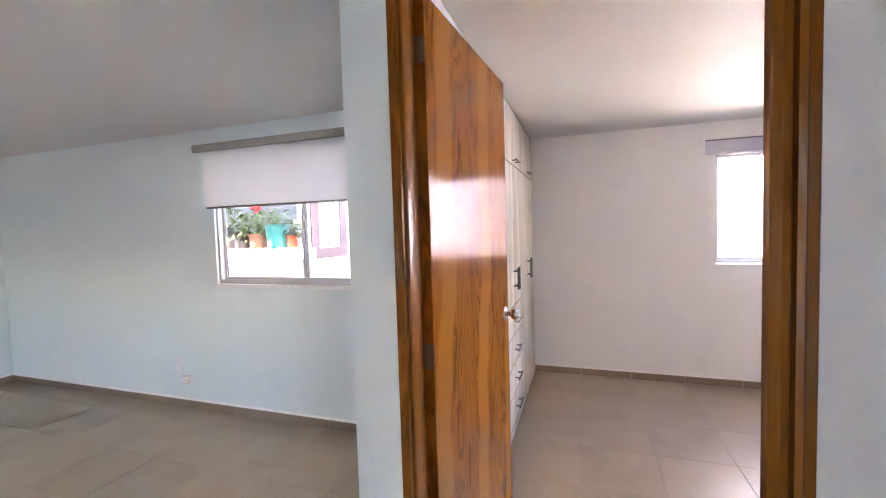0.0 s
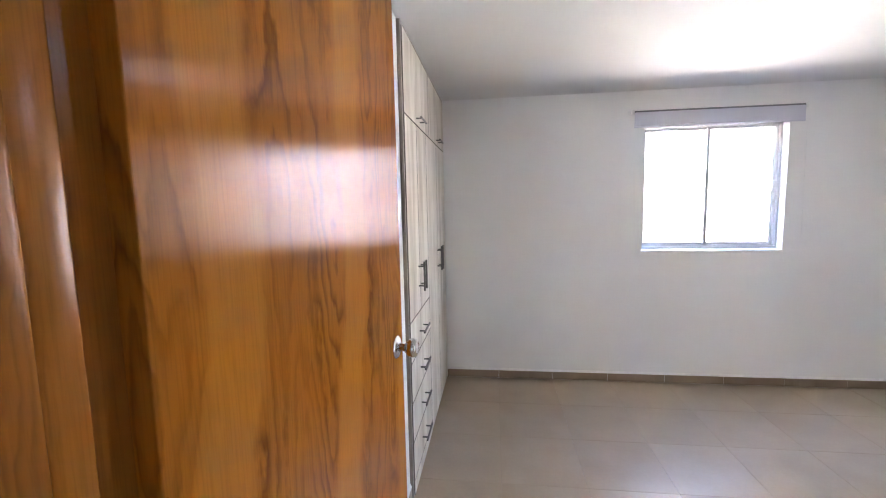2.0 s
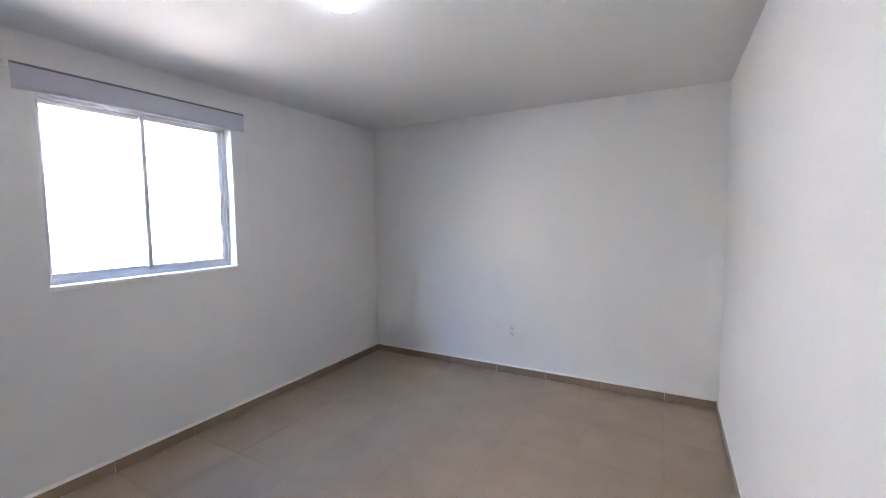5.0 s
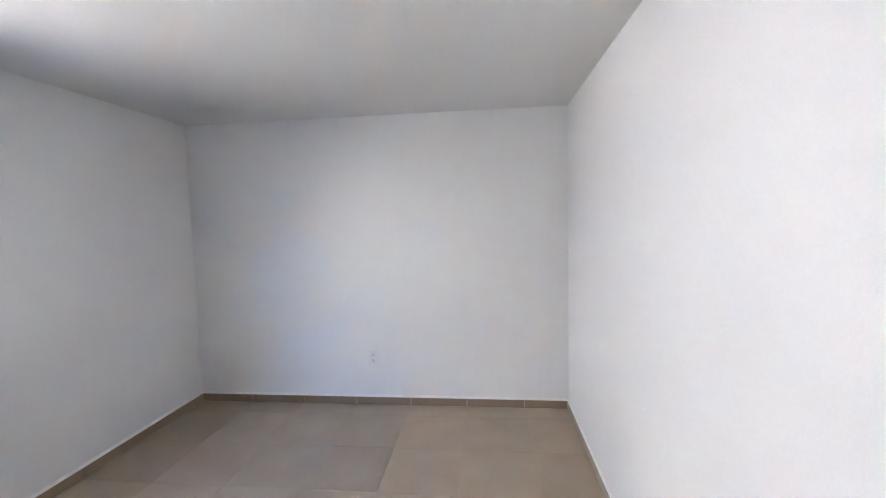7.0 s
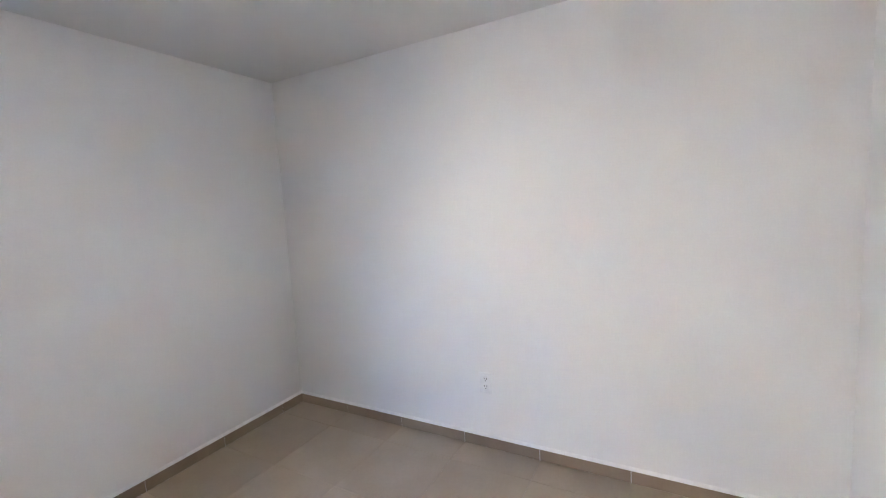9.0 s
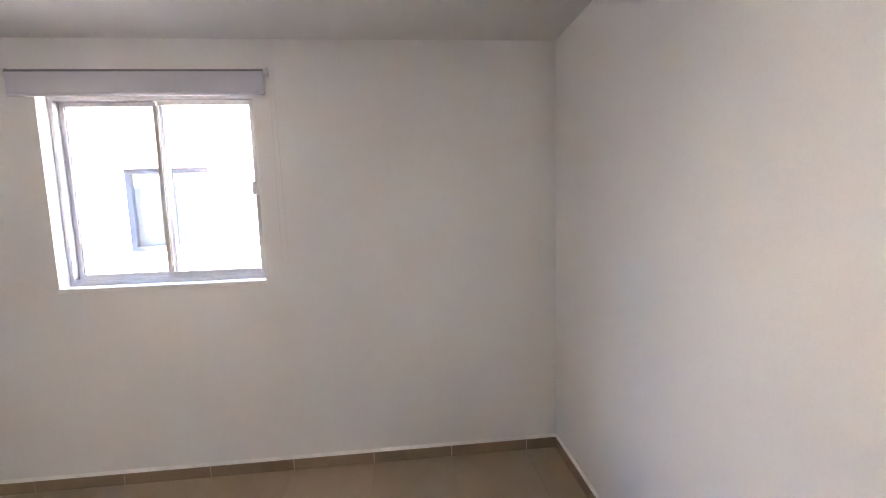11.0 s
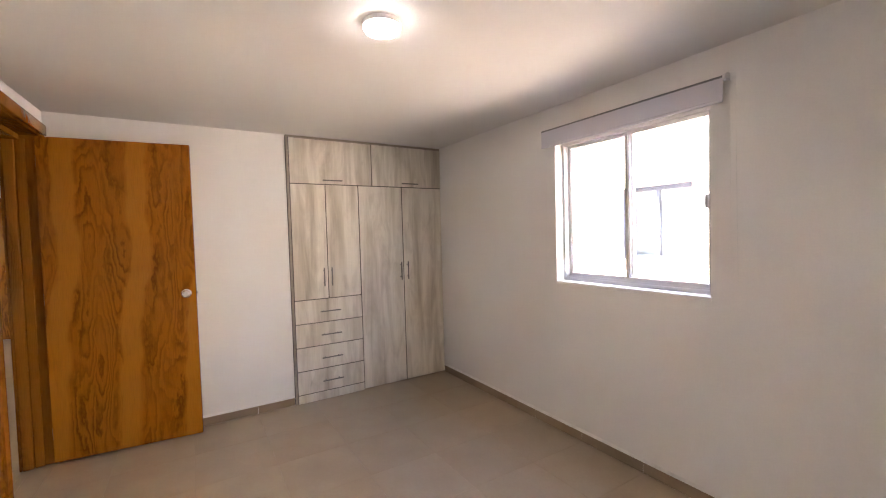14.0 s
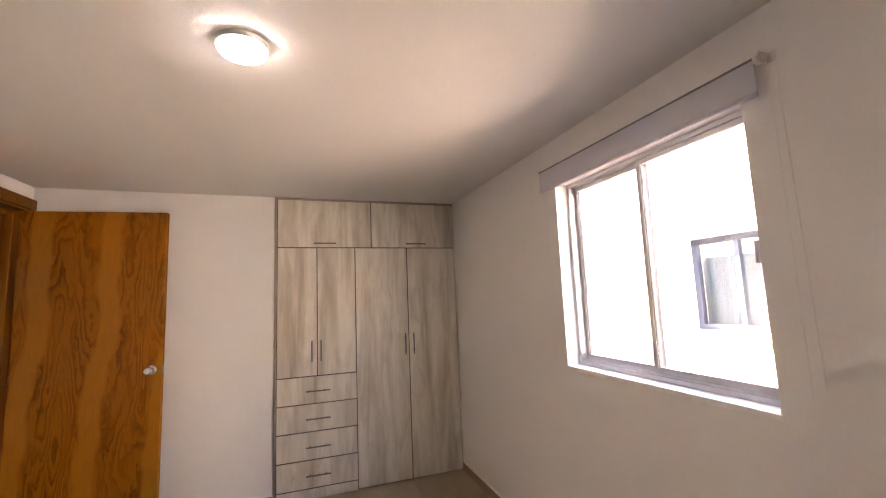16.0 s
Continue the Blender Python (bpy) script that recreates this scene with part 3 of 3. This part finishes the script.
sliding_window("window_1", WIN[0], WIN[1], WIN[2] + 0.012, WIN[3], Y1 + 0.070, 2.036, "silver aluminium sliding window, closed, blind rolled up", 1.54)
part("window_sill", soft_box((WIN[0] - 0.006, Y1 - 0.006, WIN[2] - 0.010), (WIN[1] + 0.006, Y1 + 0.15, WIN[2] + 0.012), 0.004), CAULK)
tagged(bpy.data.objects["window_sill"], "white plastered sill under the sliding window", "window sill", kind="structure")
# plaster made good beside and below the opening
bm = soft_box((WIN[1] + 0.007, Y1 - 0.0012, WIN[2] - 0.012), (WIN[1] + 0.088, Y1 + 0.001, 1.985), 0.0005, 1)
structure("trim", bm, WALL, "smoothed white plaster band beside the window", "trim")


# ---- roller blinds ----
def roller_blind(x0, x1, z_top, z_low, y, r, cloth, label, chain_x, valance, depth, inset=0.012):
    w = thing("roller_blind", ((x0 + x1) / 2, y, z_low), label, "blind", "roller blinds")
    at = Vector(w.location)

    def loc(p):
        return tuple(Vector(p) - at)

    bm = bmesh.new()
    tube(bm, loc((x0 + 0.008, y, z_top)), loc((x1 - 0.004, y, z_top)), r, 28)
    part("roller_tube", bm, cloth if valance else TUBE, w, "grey metal roller tube" if not valance else "", smooth=True)
    bm = bmesh.new()
    mesh_box(bm, loc((x0 + inset, y - r - 0.0010, z_low + 0.01)), loc((x1 - 0.010, y - r + 0.0004, z_top - 0.002)))
    part("cloth", bm, cloth, w)
    part("hem_bar", soft_box(loc((x0 + inset, y - r - 0.006, z_low)), loc((x1 - 0.010, y - r + 0.006, z_low + 0.016)), 0.004, 3), cloth if not valance else STEEL, w, smooth=True)
    wall = y + depth
    for x, s in ((x0 - 0.002, -1), (x1 + 0.002, 1)):
        bm = soft_box(loc((min(x, x + s * 0.004), y - 0.012, z_top - 0.016)), loc((max(x, x + s * 0.004), wall, z_top + 0.020)), 0.0015)
        mesh_box(bm, loc((min(x, x + s * 0.026), wall - 0.004, z_top - 0.014)), loc((max(x, x + s * 0.026), wall, z_top + 0.018)))
        for dz in (-0.006, 0.010):
            tube(bm, loc((x + s * 0.016, wall - 0.004, z_top + dz)), loc((x + s * 0.016, wall - 0.007, z_top + dz)), 0.0035, 10)
        br = part("bracket", bm, PLASTIC, w, "white plastic wall bracket")
        bm = bmesh.new()
        tube(bm, loc((x, y, z_top)), loc((x - s * 0.012, y, z_top)), r + 0.005, 24)
        tube(bm, loc((x + s * 0.004, y, z_top)), loc((x + s * 0.008, y, z_top)), 0.008, 14)
        part("end_cap", bm, PLASTIC, br, "white plastic end cap", True)
    if valance:
        bm = soft_box(loc((x0 - 0.01, y - r - 0.025, z_top - 0.028)), loc((x1 + 0.01, y - r - 0.006, z_top + 0.030)), 0.006, 3)
        part("valance", bm, VALANCE, w, "grey-beige valance strip", True)
    if chain_x:
        bm = bmesh.new()
        tube(bm, loc((chain_x, wall - 0.004, z_top - 0.01)), loc((chain_x + 0.012, wall - 0.004, z_low - 0.84)), 0.0011, 8)
        part("bead_chain", bm, PLASTIC, w, "thin white bead chain")
    return w


roller_blind(1.435, 2.617, 2.100, 1.986, Y1 - 0.026, 0.012, BLIND_WHITE, "white roller blind rolled up above the bedroom window", 2.643, False, 0.026)
roller_blind(-2.365, -0.62, 2.095, 1.635, LIV_Y - 0.055, 0.022, BLIND_CREAM, "cream roller blind half down over the living room window", None, True, 0.055, 0.085)


# ---- built-in wardrobe ----
wardrobe = thing("wardrobe", (0.0, 2.25, 0.0), "built-in wardrobe in pale grey washed oak laminate with steel bar handles", "wardrobe")


def in_wardrobe(p):
    return (p[0], p[1] - 2.25, p[2])


def panel(name, y0, y1, z0, z1, label=""):
    g = 0.0014
    ob = part(name, soft_box(in_wardrobe((-0.018, y0 - g, z0 - g)), in_wardrobe((0.0, y1 + g, z1 + g)), 0.0016, 1), LAMINATE, wardrobe, label)
    ob.data.materials.append(EDGE_BAND)
    for f in ob.data.polygons:
        f.material_index = 0 if abs(f.normal.x) > 0.9 else 1
    return ob


def handle(owner, y, z, length, upright):
    """A round bar on two posts."""
    bm = bmesh.new()
    d = length / 2
    p, q = ((0.032, y, z - d), (0.032, y, z + d)) if upright else ((0.032, y - d, z), (0.032, y + d, z))
    tube(bm, in_wardrobe(p), in_wardrobe(q), 0.0055, 14)
    s = d * 0.66
    for k in (-s, s):
        c = (0.0, y, z + k) if upright else (0.0, y + k, z)
        e = (0.032, c[1], c[2])
        tube(bm, in_wardrobe(c), in_wardrobe(e), 0.0042, 12)
    return part("handle", bm, STEEL, owner, "brushed steel bar handle", True)


for a, b in (((-0.6, 1.508, 0.0), (-0.020, 1.526, 2.262)), ((-0.6, 2.968, 0.0), (-0.020, 2.986, 2.262)), ((-0.6, 1.526, 2.242), (-0.020, 2.968, 2.262)),
             ((-0.6, 1.526, 0.0), (-0.590, 2.968, 2.242)), ((-0.6, 2.107, 0.07), (-0.020, 2.123, 1.86)), ((-0.6, 1.526, 1.858), (-0.020, 2.968, 1.876)),
             ((-0.6, 1.526, 0.06), (-0.020, 2.107, 0.078)), ((-0.6, 1.526, 0.869), (-0.020, 2.107, 0.885)), ((-0.6, 2.123, 0.0), (-0.03, 2.968, 0.012))):
    bm = bmesh.new()
    mesh_box(bm, in_wardrobe(a), in_wardrobe(b))
    part("carcass_board", bm, GAP_SHADE, wardrobe)
part("stile", soft_box(in_wardrobe((-0.019, 1.509, 0.0)), in_wardrobe((-0.004, 1.5265, 2.262)), 0.0012), EDGE, wardrobe, "dark edge strip against the wall")
part("filler", soft_box(in_wardrobe((-0.019, 1.528, 2.246)), in_wardrobe((-0.004, 2.985, 2.262)), 0.0012), EDGE, wardrobe)
panel("plinth", 1.5305, 2.113, 0.001, 0.0715)
for i, (z0, z1) in enumerate(((0.0780, 0.2705), (0.2775, 0.4720), (0.4790, 0.6725), (0.6795, 0.8745))):
    handle(panel("drawer", 1.5305, 2.113, z0, z1), 1.823, (z0 + z1) / 2 - 0.004, 0.178, False)
for y0, y1, hy in ((1.5315, 1.8160, 1.779), (1.8225, 2.1115, 1.846)):
    handle(panel("cupboard_door", y0, y1, 0.882, 1.8600), hy, 1.068, 0.158, True)
for y0, y1, hy in ((2.1185, 2.5440, 2.512), (2.5505, 2.9775, 2.582)):
    handle(panel("tall_door", y0, y1, 0.010, 1.8600), hy, 1.07, 0.170, True)
for y0, y1, hy in ((1.5315, 2.2470, 1.880), (2.2535, 2.9810, 2.625)):
    handle(panel("top_door", y0, y1, 1.8670, 2.2420), hy, 1.896, 0.170, False)


# ---- ceiling lamps ----
def ceiling_lamp(x, y):
    w = thing("ceiling_lamp", (x, y, H), "round white surface-mounted ceiling lamp, switched on", "lamp", "ceiling lamps")
    bm = bmesh.new()
    lathe(bm, [(0, 0), (0.076, 0), (0.078, -0.002), (0.079, -0.018), (0.077, -0.020), (0.074, -0.020), (0.073, -0.014), (0, -0.014)], sides=48)
    part("base", bm, PLASTIC, w, "white lamp base and rim", True)
    bm = bmesh.new()
    lathe(bm, [(0, -0.0145), (0.0725, -0.0145), (0.0725, -0.024), (0.069, -0.032), (0.056, -0.038), (0, -0.041)], sides=48)
    part("diffuser", bm, LAMP_WHITE, w, "glowing opal diffuser", True)
    return w


lamp = ceiling_lamp(2.018, 1.507)
copy_thing(lamp, Matrix.Translation((-1.55, -0.60, H)))


# ---- outlets ----
def outlet(m, label):
    w = thing("outlet", (0, 0, 0), label, "outlet")
    part("plate", soft_box((-0.037, -0.006, -0.059), (0.037, 0.0, 0.059), 0.003, 3), PLASTIC, w, smooth=True)
    part("insert", soft_box((-0.020, -0.008, -0.045), (0.020, -0.005, 0.045), 0.002), PLASTIC, w)
    for z in (-0.022, 0.022):
        bm = bmesh.new()
        for x in (-0.007, 0.007):
            mesh_box(bm, (x - 0.0016, -0.0088, z), (x + 0.0016, -0.0072, z + 0.010))
        tube(bm, (0, -0.0088, z - 0.008), (0, -0.0072, z - 0.008), 0.003, 10)
        part("socket", bm, SLOT, w, "dark socket slots")
    w.matrix_world = m
    return w


outlet(Matrix.Translation((X1, 1.511, 0.382)) @ pose(0, 0, 0, 0, 0, -90), "white double wall outlet low on the bedroom wall")
w = thing("switch_plate", (-2.752, LIV_Y, 0.365), "grey-white blank wall plate above the skirting", "wall plate")
part("plate", soft_box((-0.034, -0.007, -0.058), (0.034, 0, 0.058), 0.003, 3), PLASTIC, w, smooth=True)
part("cover", soft_box((-0.022, -0.009, -0.044), (0.022, -0.006, 0.044), 0.002), PLASTIC, w)
w = thing("cable_box", (-2.685, LIV_Y, 0.242), "small beige cable box fixed to the living room wall", "wall box")
part("body", soft_box((-0.034, -0.030, -0.034), (0.034, 0, 0.034), 0.005, 3), BEIGE_PLASTIC, w, smooth=True)
part("lid", soft_box((-0.028, -0.034, -0.028), (0.028, -0.029, 0.028), 0.002), PLASTIC, w)


# ---- living room ----
far_door = thing("door_2", (-5.1, -1.72, 0.0), "closed yellowish-brown wooden door in the far living room wall", "door", kind="structure")
leaf2 = part("leaf", soft_box((0.002, -0.44, 0.01), (0.034, 0.44, 2.06), 0.002), DOOR_WOOD, far_door)
part("jamb", soft_box((0.0, -0.52, 0.0), (0.045, -0.442, 2.12), 0.006, 3), FRAME_WOOD, far_door, smooth=True)
part("jamb", soft_box((0.0, 0.442, 0.0), (0.045, 0.52, 2.12), 0.006, 3), FRAME_WOOD, far_door, smooth=True)
part("head_casing", soft_box((0.0, -0.44, 2.062), (0.045, 0.44, 2.12), 0.006, 3), FRAME_WOOD, far_door, smooth=True)
sliding_window("window_2", LWIN[0], LWIN[1], LWIN[2] + 0.012, LWIN[3], LIV_Y + 0.018, -1.475, "silver aluminium sliding living room window, closed", 1.52)
part("window_sill", soft_box((LWIN[0] - 0.005, LIV_Y - 0.012, LWIN[2] - 0.012), (LWIN[1] + 0.005, LIV_Y + 0.086, LWIN[2] + 0.012), 0.004), CAULK)
tagged(bpy.data.objects["window_sill.001"], "white plastered sill under the living room window", "window sill", kind="structure")


# ---- outside ----
FY = 5.0
house = thing("neighbour_house", (0.0, FY, -0.13), "sunlit white rendered neighbouring house across a narrow yard", "house", "neighbouring houses")


def in_house(p):
    return (p[0], p[1] - FY, p[2] + 0.13)


NW = (0.60, 1.42, 1.06, 1.86)
bm = holed_box(in_house((-2.6, FY, -0.13)), in_house((9.0, FY + 0.2, 2.85)), 0, [(NW[0], NW[1], NW[2] + 0.13, NW[3] + 0.13)])
part("wall", bm, RENDER_WHITE, house)
bm = bmesh.new()
mesh_box(bm, in_house((-2.6, FY - 0.03, 2.85)), in_house((9.0, FY + 0.25, 2.93)))
part("coping", bm, RENDER_WHITE, house)
bm = bmesh.new()
mesh_box(bm, in_house((-2.6, FY + 0.9, -0.13)), in_house((9.0, FY + 1.0, 2.85)))
part("back_wall", bm, RENDER_GREY, house)
bm = holed_box(in_house((NW[0] - 0.10, FY - 0.025, NW[2] - 0.06)), in_house((NW[1] + 0.06, FY - 0.001, NW[3] + 0.05)), 0, [(NW[0], NW[1], NW[2] + 0.13, NW[3] + 0.13)])
part("surround", bm, BROWN_TRIM, house, "faded brown painted window surround")
hw = part("window", holed_box(in_house((NW[0], FY + 0.08, NW[2])), in_house((NW[1], FY + 0.13, NW[3])), 0,
                              [(NW[0] + 0.05, 0.985, NW[2] + 0.18, NW[3] + 0.08), (1.025, NW[1] - 0.05, NW[2] + 0.18, NW[3] + 0.08)]), BLUE_FRAME, house, "slate-blue framed window")
for a, b in ((NW[0] + 0.05, 0.985), (1.025, NW[1] - 0.05)):
    bm = bmesh.new()
    mesh_box(bm, in_house((a, FY + 0.10, NW[2] + 0.05)), in_house((b, FY + 0.104, NW[3] - 0.05)))
    part("pane", bm, GLASS, hw).visible_shadow = False
bm = bmesh.new()
for i in range(24):
    x0 = NW[0] + 0.03 + i * 0.032
    mesh_box(bm, in_house((x0, FY + 0.20 + 0.003 * (i % 2), NW[2] - 0.02)), in_house((x0 + 0.033, FY + 0.206 + 0.003 * (i % 2), NW[3] - 0.16)))
part("curtain", bm, CURTAIN, house, "teal-grey curtain behind the pane")

side = thing("neighbour_house", (-2.6, 4.0, -0.13), "grey and white neighbouring house with a mauve window surround", "house", "neighbouring houses")


def in_side(p):
    return (p[0] + 2.6, p[1] - 4.0, p[2] + 0.13)


SW = (3.20, 3.66, 1.24, 1.90)
bm = holed_box(in_side((-2.75, 3.0, -0.13)), in_side((-2.6, FY - 0.005, 3.0)), 1, [(SW[0] - 4.0, SW[1] - 4.0, SW[2] + 0.13, SW[3] + 0.13)])
part("side_wall", bm, RENDER_WHITE, side)
bm = bmesh.new()
mesh_box(bm, in_side((-8.0, 3.0, -0.13)), in_side((-2.75, 3.15, 3.0)))
part("front_wall", bm, RENDER_GREY, side, "shaded grey rendered wall")
bm = bmesh.new()
mesh_box(bm, in_side((-8.0, 3.0, 3.0)), in_side((-2.6, FY - 0.005, 3.13)))
part("roof", bm, CONCRETE, side)
bm = holed_box(in_side((-2.6, 3.04, 1.106)), in_side((-2.585, 3.81, 2.05)), 1, [(SW[0] - 4.0, SW[1] - 4.0, SW[2] + 0.13, SW[3] + 0.13)])
part("surround", bm, MAUVE, side, "mauve painted window surround")
sw = part("window", holed_box(in_side((-2.68, SW[0], SW[2])), in_side((-2.63, SW[1], SW[3])), 1,
                              [(SW[0] - 3.965, 3.415 - 4.0, SW[2] + 0.165, SW[3] + 0.095), (3.445 - 4.0, SW[1] - 4.035, SW[2] + 0.165, SW[3] + 0.095)]), WHITE_FRAME, side, "white framed window")
for a, b in ((SW[0] + 0.035, 3.415), (3.445, SW[1] - 0.035)):
    bm = bmesh.new()
    mesh_box(bm, in_side((-2.656, a, SW[2] + 0.035)), in_side((-2.652, b, SW[3] - 0.035)))
    part("pane", bm, GLASS, sw).visible_shadow = False
bm = bmesh.new()
mesh_box(bm, in_side((-2.705, SW[0] + 0.002, SW[2] + 0.002)), in_side((-2.690, SW[1] - 0.002, SW[3] - 0.002)))
part("curtain", bm, PALE_CURTAIN, side, "pale teal curtain")

# unseen wall, added to keep low sun off the yard and patio
bm = bmesh.new()
mesh_box(bm, (-6.75, -11.0, -0.13), (-6.5, 2.95, 3.1))
tagged(part("light_block_wall", bm, RENDER_WHITE), "unseen tall white wall added to block sun from yard and patio", "wall", kind="structure")
# unseen slab, added to cut the sky light on patio and plants
bm = bmesh.new()
mesh_box(bm, (-6.5, LIV_Y + 0.085, 2.62), (-2.6, 2.995, 2.74))
mesh_box(bm, (-2.59, LIV_Y + 0.085, 2.62), (-0.74, 3.7, 2.74))
tagged(part("patio_shade_slab", bm, RENDER_WHITE), "unseen flat white slab added to block sky light over the patio", "roof", kind="structure")
bm = soft_box((-6.0, 2.2, -0.13), (-2.04, 2.36, 1.286), 0.006)
tagged(part("parapet", bm, RENDER_WHITE), "white rendered parapet wall carrying a row of plant pots", "parapet wall")

rng = random.Random(7)


def plant_pot(x, r, h, mat, label, leaves, spread, tall, flowers=0, taper=0.78, group="plant pots"):
    y, z = 2.28, 1.286
    w = thing("potted_plant", (x, y, z), label, "plant", group)
    bm = bmesh.new()
    lathe(bm, [(0, 0), (r * taper, 0), (r * taper * 1.02, 0.004), (r * 0.96, h * 0.86), (r * 1.05, h * 0.87), (r * 1.06, h), (r * 0.96, h), (r * 0.93, h * 0.88), (0, h * 0.86)], sides=28)
    part("pot", bm, mat, w, smooth=True)
    bm = bmesh.new()
    lathe(bm, [(r * 0.92, h * 0.875), (r * 0.5, h * 0.90), (0, h * 0.91)], sides=20)
    part("soil", bm, SOIL, w)
    stems, foliage, blooms = bmesh.new(), bmesh.new(), bmesh.new()
    for i in range(leaves * 2):
        az, out, up = rng.uniform(0, 6.283), rng.uniform(0.1, 1.25) * spread, rng.uniform(0.0, 1.0) * tall
        tip = Vector((math.cos(az) * out, math.sin(az) * out * 0.6, h + up - 0.55 * out * rng.random()))
        if i % 3 == 0:
            tube(stems, (0.2 * tip.x, 0.2 * tip.y, h * 0.85), tip, 0.003, 5, 0.0015)
        ln, wd = rng.uniform(0.030, 0.085), rng.uniform(0.010, 0.024)
        fwd = Vector((math.cos(az + rng.uniform(-1, 1)), math.sin(az + rng.uniform(-1, 1)), rng.uniform(-1.0, 0.5))).normalized()
        sidev = fwd.cross(Vector((0, 0, 1))).normalized() * wd
        lift = fwd.cross(sidev).normalized() * wd * 0.35
        vs = [foliage.verts.new(tip + d) for d in (Vector((0, 0, 0)), fwd * ln * 0.45 + sidev - lift, fwd * ln, fwd * ln * 0.45 - sidev - lift, fwd * ln * 0.5)]
        foliage.faces.new((vs[0], vs[1], vs[4]))
        foliage.faces.new((vs[1], vs[2], vs[4]))
        foliage.faces.new((vs[2], vs[3], vs[4]))
        foliage.faces.new((vs[3], vs[0], vs[4]))
    for i in range(flowers):
        c = Vector((rng.uniform(-0.05, 0.05), rng.uniform(-0.05, 0.02), h + tall * rng.uniform(0.85, 1.1)))
        for k in range(6):
            az = k * 1.047
            p = Vector((math.cos(az), math.sin(az) * 0.5, math.sin(az) * 0.8)) * 0.046
            q = Vector((math.cos(az + 0.5), math.sin(az + 0.5) * 0.5, math.sin(az + 0.5) * 0.8)) * 0.036
            s = Vector((math.cos(az - 0.5), math.sin(az - 0.5) * 0.5, math.sin(az - 0.5) * 0.8)) * 0.036
            vs = [blooms.verts.new(c + d) for d in (Vector((0, -0.004, 0)), s, p + Vector((0, -0.008, 0)), q)]
            blooms.faces.new(vs)
    part("stems", stems, LEAF, w)
    part("foliage", foliage, LEAF, w, "many small green leaves")
    if flowers:
        part("blossom", blooms, PETAL, w, "red blossom")
    else:
        blooms.free()
    return w


plant_pot(-2.86, 0.085, 0.17, DARK_POT, "black plastic pot with sparse green plant on the parapet", 34, 0.16, 0.24)
plant_pot(-2.665, 0.10, 0.15, TERRACOTTA, "terracotta pot with leafy green plant and red blossom", 90, 0.20, 0.27, 5)
plant_pot(-2.43, 0.115, 0.235, TURQUOISE, "tall turquoise plastic pot with a green plant", 40, 0.17, 0.18)
plant_pot(-2.255, 0.060, 0.13, ORANGE, "small orange-red pot with green plant", 30, 0.07, 0.12)
plant_pot(-2.14, 0.055, 0.11, GREY_POT, "small grey pot with green plant", 26, 0.08, 0.14)
plant_pot(-3.08, 0.09, 0.20, GREY_POT, "grey pot with green plant on the parapet", 40, 0.12, 0.28)


# ---- floor tiles ----
def tile_mesh(sx, sy):
    bm = bmesh.new()
    g, c, t = 0.0007, 0.0005, 0.0
    lo = [bm.verts.new(p) for p in ((g, g, -0.006), (sx - g, g, -0.006), (sx - g, sy - g, -0.006), (g, sy - g, -0.006))]
    mid = [bm.verts.new(p) for p in ((g, g, t - c), (sx - g, g, t - c), (sx - g, sy - g, t - c), (g, sy - g, t - c))]
    top = [bm.verts.new(p) for p in ((g + c, g + c, t), (sx - g - c, g + c, t), (sx - g - c, sy - g - c, t), (g + c, sy - g - c, t))]
    for a, b in ((lo, mid), (mid, top)):
        for i in range(4):
            j = (i + 1) % 4
            bm.faces.new((a[i], a[j], b[j], b[i]))
    bm.faces.new(top)
    return mesh_of("floor_tile", bm, TILE)


tile_store = {}


def lay(x0, y0, x1, y1):
    """Tiles on the common grid, cut at the edges of the space."""
    i = math.floor((x0 - TX0) / TX)
    while TX0 + i * TX < x1 - 0.004:
        a, b = max(x0, TX0 + i * TX), min(x1, TX0 + (i + 1) * TX)
        j = math.floor((y0 - TY0) / TY)
        while TY0 + j * TY < y1 - 0.004:
            c, d = max(y0, TY0 + j * TY), min(y1, TY0 + (j + 1) * TY)
            if b - a > 0.004 and d - c > 0.004:
                key = (round(b - a, 4), round(d - c, 4))
                if key not in tile_store:
                    tile_store[key] = tile_mesh(*key)
                ob = new("tile", tile_store[key])
                ob.parent = floor
                ob.location = (a, c, rng.uniform(-0.0004, 0.0))
            j += 1
        i += 1


lay(-0.02, 0.0, X1, Y1)
lay(DOOR_L + 0.02, OUT_Y, DOOR_R - 0.026, 0.0)
lay(-5.1, -1.95, 2.6, OUT_Y)
lay(-5.1, OUT_Y, -0.115, LIV_Y)
lay(-5.1, -4.3, 2.6, -1.95)
